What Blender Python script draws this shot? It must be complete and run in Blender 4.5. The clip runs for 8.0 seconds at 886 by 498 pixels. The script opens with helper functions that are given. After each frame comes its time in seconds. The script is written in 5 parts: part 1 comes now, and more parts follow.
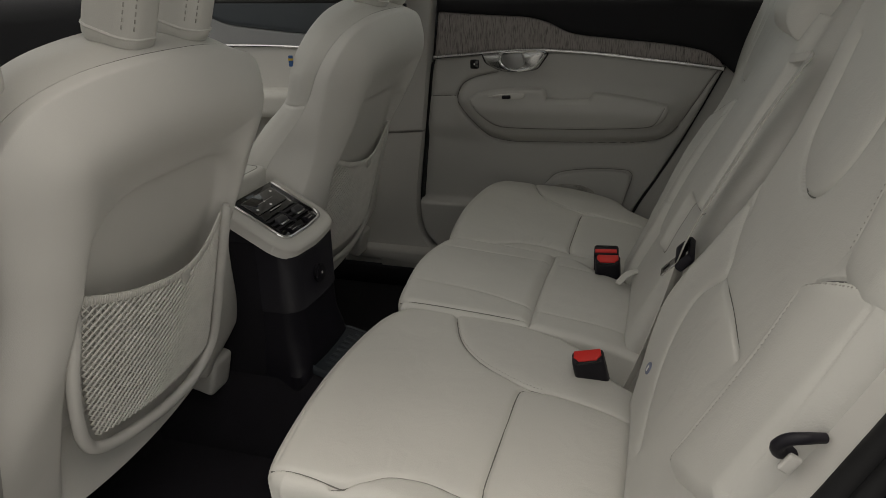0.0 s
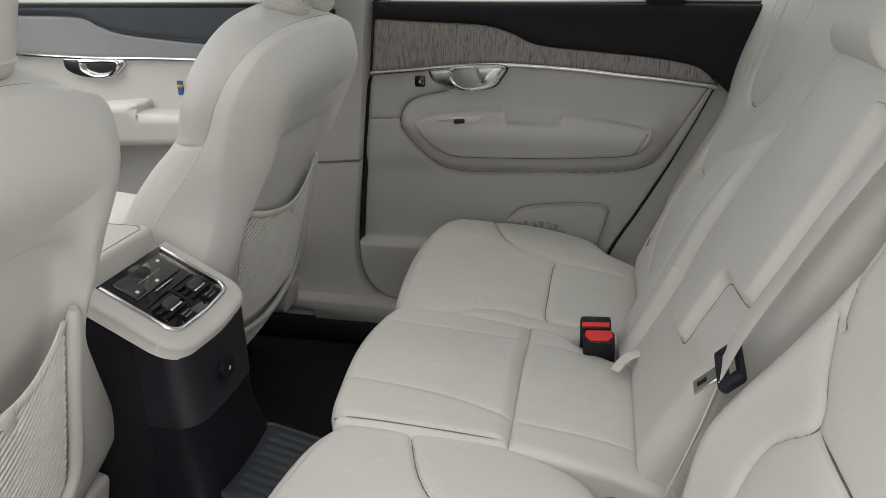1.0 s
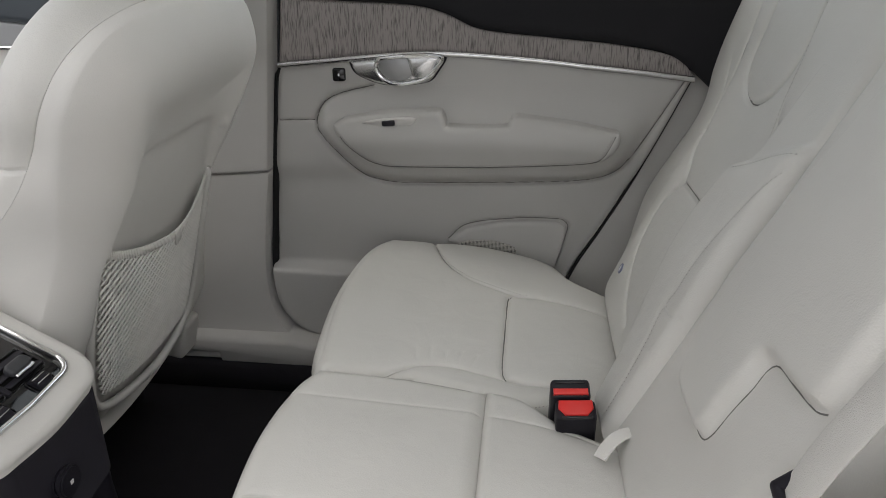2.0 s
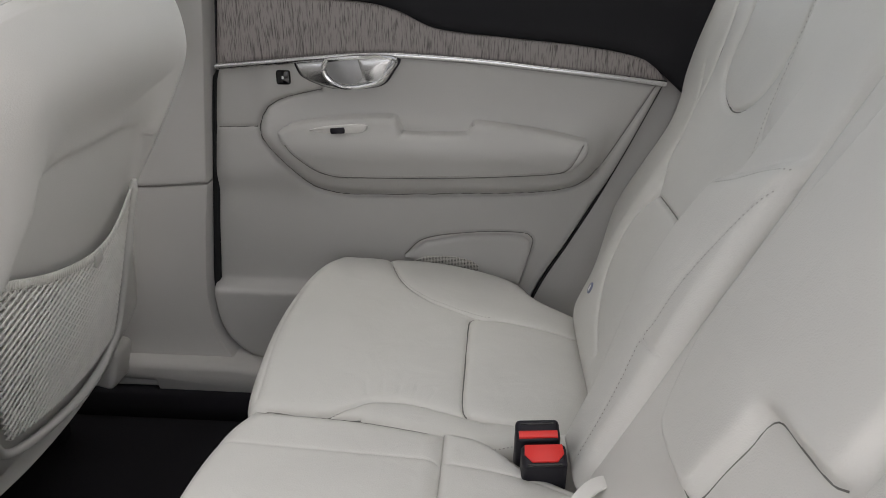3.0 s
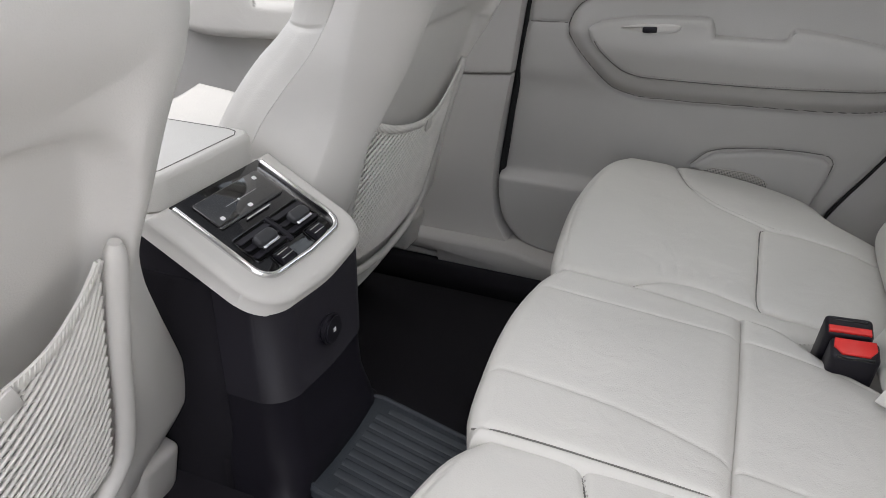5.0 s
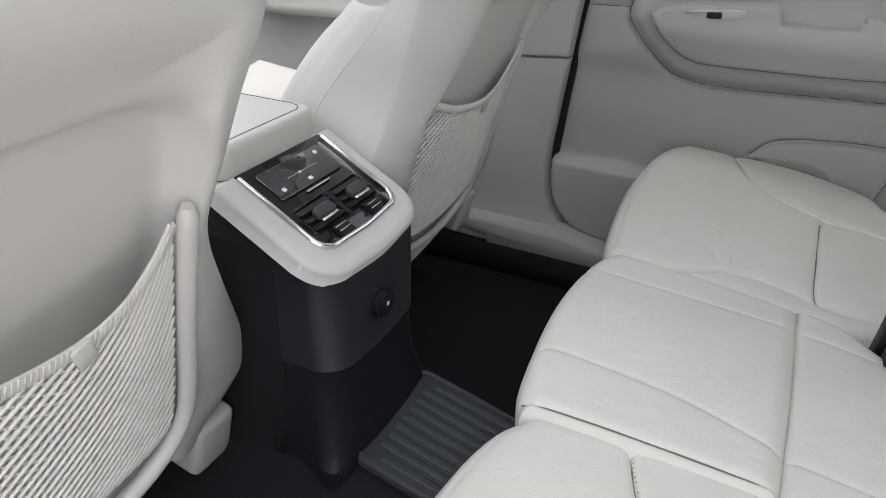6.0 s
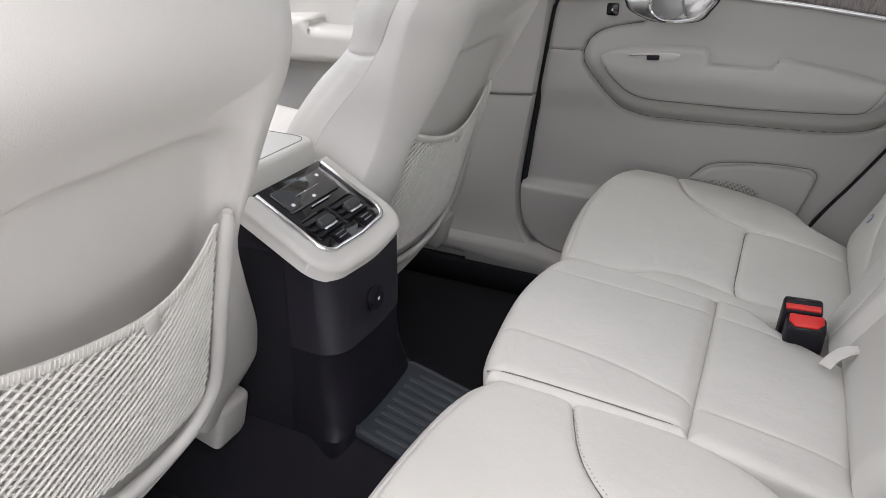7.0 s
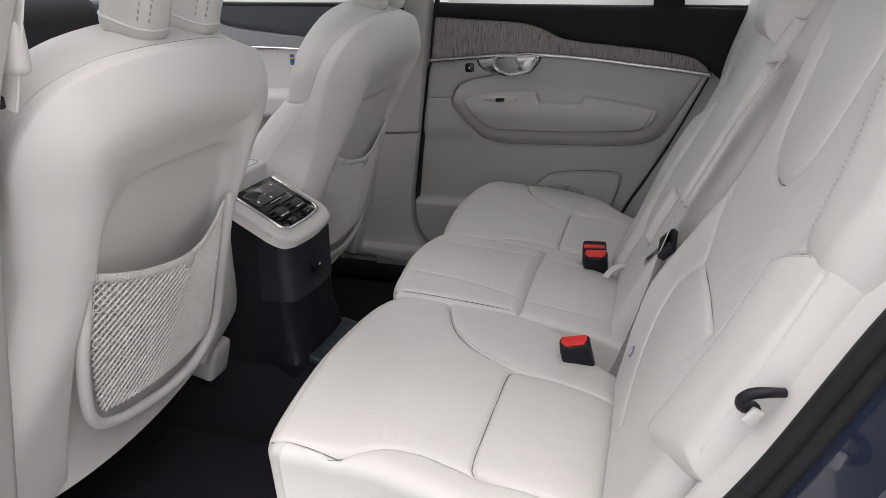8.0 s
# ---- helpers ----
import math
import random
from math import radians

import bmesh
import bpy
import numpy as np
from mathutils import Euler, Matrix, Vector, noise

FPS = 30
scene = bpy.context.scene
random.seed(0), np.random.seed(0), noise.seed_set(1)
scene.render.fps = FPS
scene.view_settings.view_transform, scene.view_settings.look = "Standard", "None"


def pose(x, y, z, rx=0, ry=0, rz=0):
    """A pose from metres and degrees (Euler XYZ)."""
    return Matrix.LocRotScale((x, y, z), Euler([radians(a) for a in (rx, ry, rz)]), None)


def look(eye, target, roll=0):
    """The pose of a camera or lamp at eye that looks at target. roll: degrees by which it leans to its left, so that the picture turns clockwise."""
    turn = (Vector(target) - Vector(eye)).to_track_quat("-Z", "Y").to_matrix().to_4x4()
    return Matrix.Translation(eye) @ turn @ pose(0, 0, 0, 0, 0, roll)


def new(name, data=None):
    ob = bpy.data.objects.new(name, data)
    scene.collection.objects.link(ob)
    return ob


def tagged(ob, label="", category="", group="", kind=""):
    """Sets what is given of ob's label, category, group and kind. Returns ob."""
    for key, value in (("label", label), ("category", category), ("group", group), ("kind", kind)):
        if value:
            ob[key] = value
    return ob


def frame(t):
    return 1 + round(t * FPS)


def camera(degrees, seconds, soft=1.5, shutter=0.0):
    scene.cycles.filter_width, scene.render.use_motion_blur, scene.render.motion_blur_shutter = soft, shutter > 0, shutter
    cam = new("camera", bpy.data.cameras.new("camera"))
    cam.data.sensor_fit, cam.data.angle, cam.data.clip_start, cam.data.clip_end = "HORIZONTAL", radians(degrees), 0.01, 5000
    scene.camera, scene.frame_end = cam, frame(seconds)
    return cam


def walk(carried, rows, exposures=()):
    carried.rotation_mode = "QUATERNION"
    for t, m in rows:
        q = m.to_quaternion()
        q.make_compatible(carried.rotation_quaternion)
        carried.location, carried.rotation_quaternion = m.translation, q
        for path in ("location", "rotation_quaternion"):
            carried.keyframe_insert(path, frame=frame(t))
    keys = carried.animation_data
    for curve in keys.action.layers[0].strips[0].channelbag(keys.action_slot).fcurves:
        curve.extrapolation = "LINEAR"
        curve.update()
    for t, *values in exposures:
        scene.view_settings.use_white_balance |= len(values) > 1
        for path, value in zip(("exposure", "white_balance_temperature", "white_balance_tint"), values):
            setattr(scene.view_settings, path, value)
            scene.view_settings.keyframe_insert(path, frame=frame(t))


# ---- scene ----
cam = camera(63.5, 8.0, soft=0.7)
PATH = [
    (0, (0.064, -1.104, 0.889), (-0.479, 0.67, 0.143), -1.2),
    (0.5, (0.007, -0.974, 0.881), (-0.463, 0.821, 0.135), -1.2),
    (1, (-0.03, -0.796, 0.887), (-0.417, 1.015, 0.132), -0.9),
    (1.5, (-0.063, -0.643, 0.869), (-0.353, 1.179, 0.097), -0.5),
    (2, (-0.071, -0.534, 0.851), (-0.283, 1.294, 0.068), -0.3),
    (3.3, (-0.066, -0.433, 0.832), (-0.175, 1.407, 0.058), 0.5),
    (3.5, (-0.068, -0.437, 0.829), (-0.212, 1.398, 0.048), 0.5),
    (4, (-0.103, -0.481, 0.818), (-0.429, 1.31, -0.01), 0.7),
    (4.5, (-0.138, -0.524, 0.8), (-0.651, 1.196, -0.082), 1.0),
    (5, (-0.169, -0.556, 0.787), (-0.819, 1.092, -0.141), 1.0),
    (5.2, (-0.176, -0.564, 0.782), (-0.86, 1.064, -0.158), 1.2),
    (6.5, (-0.176, -0.576, 0.788), (-0.935, 1.001, -0.18), 1.4),
    (7, (-0.1, -0.713, 0.827), (-0.835, 0.925, -0.052), 1.0),
    (7.5, (-0.009, -0.926, 0.855), (-0.651, 0.8, 0.074), 0.3),
    (8, (0.078, -1.157, 0.877), (-0.449, 0.632, 0.157), -0.3),
]
walk(cam, [(t, look(eye, target, roll)) for t, eye, target, roll in PATH],
     exposures=[(0.0, 0.03, 7300, 8), (0.3, 0.70, 7150, 9), (0.6, 1.10, 7000, 10), (1.0, 1.32, 6870, 10), (1.5, 1.42, 6750, 10), (2.0, 1.48, 6700, 11), (3.5, 1.72, 6700, 13), (5.0, 1.68, 6500, 13), (6.4, 1.72, 6500, 12), (7.1, 1.74, 6550, 14), (7.5, 1.45, 6580, 14), (8.0, 1.08, 6600, 15)])


# ---------------------------------------------------------------- world and light
world = bpy.data.worlds.new("overcast_sky")
scene.world = world
world.use_nodes = True
wn, wl = world.node_tree.nodes, world.node_tree.links
sky = wn.new("ShaderNodeTexSky")
sky.sky_type = 'NISHITA'
sky.sun_disc = False
sky.sun_elevation, sky.sun_rotation = radians(73), radians(118)
sky.air_density, sky.dust_density, sky.ozone_density = 1.0, 4.0, 1.0
wash = wn.new("ShaderNodeHueSaturation")
wash.inputs["Saturation"].default_value = 0.25
wl.new(sky.outputs[0], wash.inputs["Color"])
wl.new(wash.outputs[0], wn["Background"].inputs[0])
wn["Background"].inputs[1].default_value = 0.15
sun_data = bpy.data.lights.new("sun", 'SUN')
sun_data.energy, sun_data.angle, sun_data.color = 0.65, radians(80), (1.0, 0.97, 0.93)
sun = new("sun", sun_data)
sun.matrix_world = look((-3.0, -1.6, 6.0), (0, 0, 0))


# ---------------------------------------------------------------- materials
def material(name, base, rough=0.5, metal=0.0, var=0.06, scale=9.0, bump=0.0, bump_scale=600.0, sheen=0.0, fine=0.0,
             voronoi=False, wrinkle=0.0):
    """A surface with broad stains, a fine grain and a relief."""
    m = bpy.data.materials.new(name)
    m.use_nodes = True
    n, l = m.node_tree.nodes, m.node_tree.links
    b = n["Principled BSDF"]
    b.inputs["Metallic"].default_value = metal
    co = n.new("ShaderNodeTexCoord")
    big = n.new("ShaderNodeTexNoise")
    big.inputs["Scale"].default_value, big.inputs["Detail"].default_value = scale, 5
    l.new(co.outputs["Object"], big.inputs["Vector"])
    small = n.new("ShaderNodeTexNoise")
    small.inputs["Scale"].default_value, small.inputs["Detail"].default_value = scale * 30, 3
    l.new(co.outputs["Object"], small.inputs["Vector"])
    mixv = n.new("ShaderNodeMath")
    mixv.operation = 'MULTIPLY_ADD'
    l.new(small.outputs[0], mixv.inputs[0])
    mixv.inputs[1].default_value = fine
    l.new(big.outputs[0], mixv.inputs[2])
    ramp = n.new("ShaderNodeMapRange")
    ramp.inputs["From Min"].default_value, ramp.inputs["From Max"].default_value = 0.3, 0.7 + fine
    ramp.inputs["To Min"].default_value, ramp.inputs["To Max"].default_value = 1 - var, 1 + var
    l.new(mixv.outputs[0], ramp.inputs["Value"])
    mul = n.new("ShaderNodeVectorMath")
    mul.operation = 'SCALE'
    mul.inputs[0].default_value = base
    l.new(ramp.outputs[0], mul.inputs["Scale"])
    l.new(mul.outputs[0], b.inputs["Base Color"])
    rr = n.new("ShaderNodeMapRange")
    rr.inputs["To Min"].default_value, rr.inputs["To Max"].default_value = max(0.02, rough - 0.07), min(1, rough + 0.07)
    l.new(big.outputs[0], rr.inputs["Value"])
    l.new(rr.outputs[0], b.inputs["Roughness"])
    if max(base) < 0.02 and rough > 0.3:
        b.inputs["Specular IOR Level"].default_value = 0.25
    if sheen:
        b.inputs["Sheen Weight"].default_value = sheen
    if bump:
        if voronoi:
            tex = n.new("ShaderNodeTexVoronoi")
            tex.feature = 'DISTANCE_TO_EDGE'
            tex.inputs["Scale"].default_value = bump_scale
        else:
            tex = n.new("ShaderNodeTexNoise")
            tex.inputs["Scale"].default_value = bump_scale
        l.new(co.outputs["Object"], tex.inputs["Vector"])
        bp = n.new("ShaderNodeBump")
        bp.inputs["Strength"].default_value, bp.inputs["Distance"].default_value = bump, 0.001
        l.new(tex.outputs[0], bp.inputs["Height"])
        l.new(bp.outputs[0], b.inputs["Normal"])
        if wrinkle:
            wave = n.new("ShaderNodeTexNoise")
            wave.inputs["Scale"].default_value, wave.inputs["Detail"].default_value = 22, 4
            wave.inputs["Distortion"].default_value = 0.6
            l.new(co.outputs["Object"], wave.inputs["Vector"])
            soft = n.new("ShaderNodeBump")
            soft.inputs["Strength"].default_value, soft.inputs["Distance"].default_value = wrinkle, 0.004
            l.new(wave.outputs[0], soft.inputs["Height"])
            l.new(soft.outputs[0], bp.inputs["Normal"])
    return m


LEATHER = material("blond_leather", (0.55, 0.54, 0.512), 0.5, var=0.035, scale=7, bump=0.22, bump_scale=420, voronoi=True, wrinkle=0.38)
# blond vinyl darkened so the rear door's shade sits in its base colour
SHADED_DOOR_VINYL = material("blond_door_vinyl_shaded", (0.395, 0.386, 0.368), 0.55, var=0.03, scale=6, bump=0.2, bump_scale=700)
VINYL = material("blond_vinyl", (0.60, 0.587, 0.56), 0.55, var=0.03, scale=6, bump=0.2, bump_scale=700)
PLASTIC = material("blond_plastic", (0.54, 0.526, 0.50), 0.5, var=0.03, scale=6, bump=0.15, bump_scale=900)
# the blond plastic again, with shade put into its base for door-side trims
SHADED_PLASTIC = material("blond_plastic_shaded", (0.395, 0.384, 0.365), 0.55, var=0.03, scale=6, bump=0.15, bump_scale=900)
DARK_SOFT = material("charcoal_soft_plastic", (0.009, 0.009, 0.011), 0.7, var=0.1, scale=8, bump=0.2, bump_scale=800)
BLACK = material("black_plastic", (0.0110, 0.0100, 0.0145), 0.48, var=0.1, scale=10, bump=0.1, bump_scale=900)
DUCT_SHADE = material("duct_shade", (0.002, 0.002, 0.002), 0.9, var=0.05, scale=10)
GREY_SOFT = material("grey_soft_plastic", (0.03, 0.031, 0.035), 0.4, var=0.05, scale=20)
GLOSS = material("gloss_black", (0.004, 0.004, 0.005), 0.08, var=0.1, scale=10)
SCREEN = material("screen_glass", (0.006, 0.006, 0.007), 0.06, var=0.05, scale=10)
SCREEN.node_tree.nodes["Principled BSDF"].inputs["Specular IOR Level"].default_value = 1.0
SCREEN.node_tree.nodes["Principled BSDF"].inputs["Coat Weight"].default_value = 1.0
RUBBER = material("black_rubber", (0.010, 0.010, 0.011), 0.6, var=0.15, scale=20)
CARPET = material("black_carpet", (0.0115, 0.0105, 0.0140), 0.95, var=0.35, scale=30, bump=0.9, bump_scale=1400, fine=0.6)
MAT_RUBBER = material("slate_rubber_mat", (0.026, 0.032, 0.041), 0.5, var=0.12, scale=14, bump=0.2, bump_scale=900)
CHROME = material("satin_metal", (0.62, 0.62, 0.62), 0.24, metal=1.0, var=0.04, scale=15)
SHADED_METAL = material("satin_metal_shaded", (0.30, 0.30, 0.30), 0.4, metal=0.6, var=0.08, scale=40)
BRIGHT = material("bright_chrome", (0.8, 0.8, 0.8), 0.1, metal=1.0, var=0.02, scale=15)
RED = material("red_plastic", (0.62, 0.022, 0.018), 0.4, var=0.05, scale=20)
WEB = material("beige_webbing", (0.60, 0.585, 0.555), 0.65, var=0.04, scale=12, bump=0.5, bump_scale=1100)
NET = material("net_cord", (0.68, 0.665, 0.63), 0.6, var=0.06, scale=40)
THREAD = material("thread", (0.34, 0.33, 0.305), 0.7, var=0.05, scale=40)
# dark tone for the shade at the bottom of the seam grooves
SEAM_SHADE = material("seam_shade", (0.14, 0.136, 0.126), 0.8, var=0.05, scale=40)
TAG = material("grey_blue_tag", (0.16, 0.18, 0.26), 0.4, var=0.1, scale=60)
PALE_PRINT = material("pale_print", (0.75, 0.75, 0.75), 0.5, var=0.02)
DIM_PRINT = material("dim_print", (0.32, 0.32, 0.32), 0.5, var=0.02)
# charcoal plastic lightened to blue-grey for the light reflected in it
CHARCOAL_SHEEN = material("charcoal_plastic_sheen", (0.055, 0.064, 0.075), 0.42, var=0.08, scale=8, bump=0.15, bump_scale=800)
# wood inlay given a pale grey base that stands for its reflection
INLAY_SHEEN = material("wood_inlay_sheen", (0.30, 0.305, 0.31), 0.32, var=0.05, scale=12)
BLUE_CLOTH = material("blue_cloth", (0.03, 0.10, 0.28), 0.7, var=0.1, scale=60)
YELLOW_CLOTH = material("yellow_cloth", (0.65, 0.42, 0.04), 0.7, var=0.1, scale=60)
PAINT = material("dark_blue_paint", (0.010, 0.016, 0.035), 0.15, var=0.1, scale=5)
PAINT.node_tree.nodes["Principled BSDF"].inputs["Coat Weight"].default_value = 1.0
ASPHALT = material("pale_concrete", (0.36, 0.355, 0.345), 0.9, var=0.25, scale=0.9, bump=0.6, bump_scale=90, fine=0.5)
GRASS = material("short_grass", (0.06, 0.10, 0.03), 0.9, var=0.3, scale=2.0, fine=0.6, bump=0.8, bump_scale=60)
HEADLINER = material("pale_headliner", (0.55, 0.54, 0.50), 0.9, var=0.03, scale=10, bump=0.3, bump_scale=900)


def wood_material():
    m = bpy.data.materials.new("grey_oak")
    m.use_nodes = True
    n, l = m.node_tree.nodes, m.node_tree.links
    b = n["Principled BSDF"]
    b.inputs["Roughness"].default_value = 0.55
    co = n.new("ShaderNodeTexCoord")
    mp = n.new("ShaderNodeMapping")
    mp.inputs["Scale"].default_value = (1.0, 1.0, 0.09)
    mp.inputs["Rotation"].default_value = (0, radians(5), 0)
    l.new(co.outputs["Object"], mp.inputs["Vector"])
    warp = n.new("ShaderNodeTexNoise")
    warp.inputs["Scale"].default_value, warp.inputs["Detail"].default_value = 16, 3
    l.new(mp.outputs[0], warp.inputs["Vector"])
    add = n.new("ShaderNodeVectorMath")
    add.operation = 'MULTIPLY_ADD'
    l.new(warp.outputs["Color"], add.inputs[0])
    add.inputs[1].default_value = (0.035, 0.035, 0.01)
    l.new(mp.outputs[0], add.inputs[2])
    fine = n.new("ShaderNodeTexNoise")
    fine.inputs["Scale"].default_value, fine.inputs["Detail"].default_value = 520, 4
    l.new(add.outputs[0], fine.inputs["Vector"])
    ramp = n.new("ShaderNodeValToRGB")
    e = ramp.color_ramp.elements
    e[0].position, e[0].color = 0.33, (0.085, 0.074, 0.070, 1)
    e[1].position, e[1].color = 0.52, (0.25, 0.225, 0.215, 1)
    l.new(fine.outputs[0], ramp.inputs[0])
    l.new(ramp.outputs[0], b.inputs["Base Color"])
    bp = n.new("ShaderNodeBump")
    bp.inputs["Strength"].default_value, bp.inputs["Distance"].default_value = 0.4, 0.0006
    l.new(fine.outputs[0], bp.inputs["Height"])
    l.new(bp.outputs[0], b.inputs["Normal"])
    return m


WOOD = wood_material()


def perforated_material():
    m = material("perforated_grille", (0.40, 0.385, 0.35), 0.5, var=0.02)
    n, l = m.node_tree.nodes, m.node_tree.links
    co = n.new("ShaderNodeTexCoord")
    v = n.new("ShaderNodeTexVoronoi")
    v.inputs["Scale"].default_value, v.inputs["Randomness"].default_value = 400, 0.0
    l.new(co.outputs["Object"], v.inputs["Vector"])
    r = n.new("ShaderNodeMapRange")
    r.inputs["From Min"].default_value, r.inputs["From Max"].default_value = 0.30, 0.36
    l.new(v.outputs["Distance"], r.inputs["Value"])
    mix = n.new("ShaderNodeMix")
    mix.data_type = 'RGBA'
    mix.inputs["A"].default_value = (0.03, 0.03, 0.03, 1)
    mix.inputs["B"].default_value = (0.40, 0.385, 0.35, 1)
    l.new(r.outputs[0], mix.inputs["Factor"])
    l.new(mix.outputs["Result"], n["Principled BSDF"].inputs["Base Color"])
    return m


GRILLE = perforated_material()


def glass_material():
    m = bpy.data.materials.new("window_glass")
    m.use_nodes = True
    b = m.node_tree.nodes["Principled BSDF"]
    b.inputs["Transmission Weight"].default_value = 1.0
    b.inputs["Roughness"].default_value = 0.0
    b.inputs["IOR"].default_value = 1.05
    b.inputs["Base Color"].default_value = (0.9, 0.95, 0.93, 1)
    return m


GLASS = glass_material()


def tinted_glass_material():
    m = bpy.data.materials.new("tinted_roof_glass")
    m.use_nodes = True
    n, l = m.node_tree.nodes, m.node_tree.links
    clear = n.new("ShaderNodeBsdfTransparent")
    clear.inputs["Color"].default_value = (0.45, 0.46, 0.46, 1)
    shine = n.new("ShaderNodeBsdfGlossy")
    shine.inputs["Roughness"].default_value = 0.02
    mix = n.new("ShaderNodeMixShader")
    mix.inputs[0].default_value = 0.05
    l.new(clear.outputs[0], mix.inputs[1])
    l.new(shine.outputs[0], mix.inputs[2])
    l.new(mix.outputs[0], n["Material Output"].inputs["Surface"])
    return m


TINTED = tinted_glass_material()


# ---------------------------------------------------------------- mesh tools
WORLD_OF = {}


def thing(name, at, label, category, group="", kind=""):
    ob = new(name)
    ob.empty_display_size = 0.05
    ob.location = at
    WORLD_OF[ob] = Matrix.Translation(at)
    return tagged(ob, label, category, group, kind)


def finish(name, me, mat, parent=None, label="", smooth=True):
    if smooth:
        me.polygons.foreach_set("use_smooth", [True] * len(me.polygons))
    if mat:
        me.materials.append(mat)
    ob = new(name, me)
    if parent is not None:
        ob.parent = parent
        ob.matrix_parent_inverse = WORLD_OF.get(parent, Matrix()).inverted()
    if label:
        ob["label"] = label
    return ob


def part(name, bm, mat, parent=None, label="", smooth=True, sharp=40):
    """Links a bmesh, in world coordinates, as one mesh object under a thing or a part."""
    bmesh.ops.recalc_face_normals(bm, faces=bm.faces)
    lim = radians(sharp)
    for e in bm.edges:
        if len(e.link_faces) == 2 and e.calc_face_angle(0) > lim:
            e.smooth = False
    me = bpy.data.meshes.new(name)
    bm.to_mesh(me)
    bm.free()
    return finish(name, me, mat, parent, label, smooth)


def spline(pts, n):
    """n points at even lengths along a Catmull-Rom curve through pts (any dimension)."""
    p = np.array(pts, float)
    if len(p) == 2:
        return p[0] + (p[1] - p[0]) * np.linspace(0, 1, n)[:, None]
    q = np.vstack([2 * p[0] - p[1], p, 2 * p[-1] - p[-2]])
    s = np.linspace(0, 1, 14, endpoint=False)[:, None]
    out = []
    for i in range(1, len(q) - 2):
        a, b, c, d = q[i - 1], q[i], q[i + 1], q[i + 2]
        out.append(0.5 * (2 * b + (c - a) * s + (2 * a - 5 * b + 4 * c - d) * s ** 2 + (3 * b - a - 3 * c + d) * s ** 3))
    c = np.vstack(out + [p[-1:]])
    k = np.concatenate([[0], np.cumsum(np.linalg.norm(np.diff(c, axis=0), axis=1))])
    t = np.linspace(0, k[-1], n)
    return np.stack([np.interp(t, k, c[:, j]) for j in range(c.shape[1])], 1)


def away(a, b, line):
    """The distance of the points (a, b) from a polyline."""
    best = np.full(a.shape, 1e9)
    for (x0, y0), (x1, y1) in zip(line[:-1], line[1:]):
        dx, dy = x1 - x0, y1 - y0
        t = np.clip(((a - x0) * dx + (b - y0) * dy) / max(dx * dx + dy * dy, 1e-12), 0, 1)
        best = np.minimum(best, (a - x0 - t * dx) ** 2 + (b - y0 - t * dy) ** 2)
    return np.sqrt(best)


def within(a, b, ring):
    """Which of the points (a, b) lie inside a closed polygon."""
    odd = np.zeros(np.shape(a), bool)
    for (x0, y0), (x1, y1) in zip(ring, ring[1:] + ring[:1]):
        if y0 != y1:
            odd ^= ((y0 > b) != (y1 > b)) & (a < (x1 - x0) * (b - y0) / (y1 - y0) + x0)
    return odd


def spread(n, clump=0.5):
    s = np.linspace(0, 1, n)
    return s * (1 - clump) + clump * (0.5 - 0.5 * np.cos(np.pi * s))


def grid_faces(nu, nv):
    k = np.arange(nu * nv).reshape(nu, nv)
    return np.stack([k[:-1, :-1], k[1:, :-1], k[1:, 1:], k[:-1, 1:]], -1).reshape(-1, 4)


def patch(sides, us, vs):
    """A Coons patch. sides: bottom and top (along u), left and right (along v), as lists of 2D points."""
    bot, top, lef, rig = [spline(s, 200) for s in sides]
    k = np.linspace(0, 1, 200)
    at = lambda c, s: np.stack([np.interp(s, k, c[:, 0]), np.interp(s, k, c[:, 1])], -1)
    B, T, L, R = at(bot, us)[:, None], at(top, us)[:, None], at(lef, vs)[None], at(rig, vs)[None]
    u, v = us[:, None, None], vs[None, :, None]
    P = (1 - v) * B + v * T + (1 - u) * L + u * R - ((1 - u) * (1 - v) * bot[0] + u * (1 - v) * bot[-1] + (1 - u) * v * top[0] + u * v * top[-1])
    rim = np.vstack([bot, rig, top[::-1], lef[::-1]])
    return P[..., 0], P[..., 1], rim


SURFACE = {}


def place(to_world, a, b, h):
    return np.stack(np.broadcast_arrays(*to_world(a, b, h)), -1)


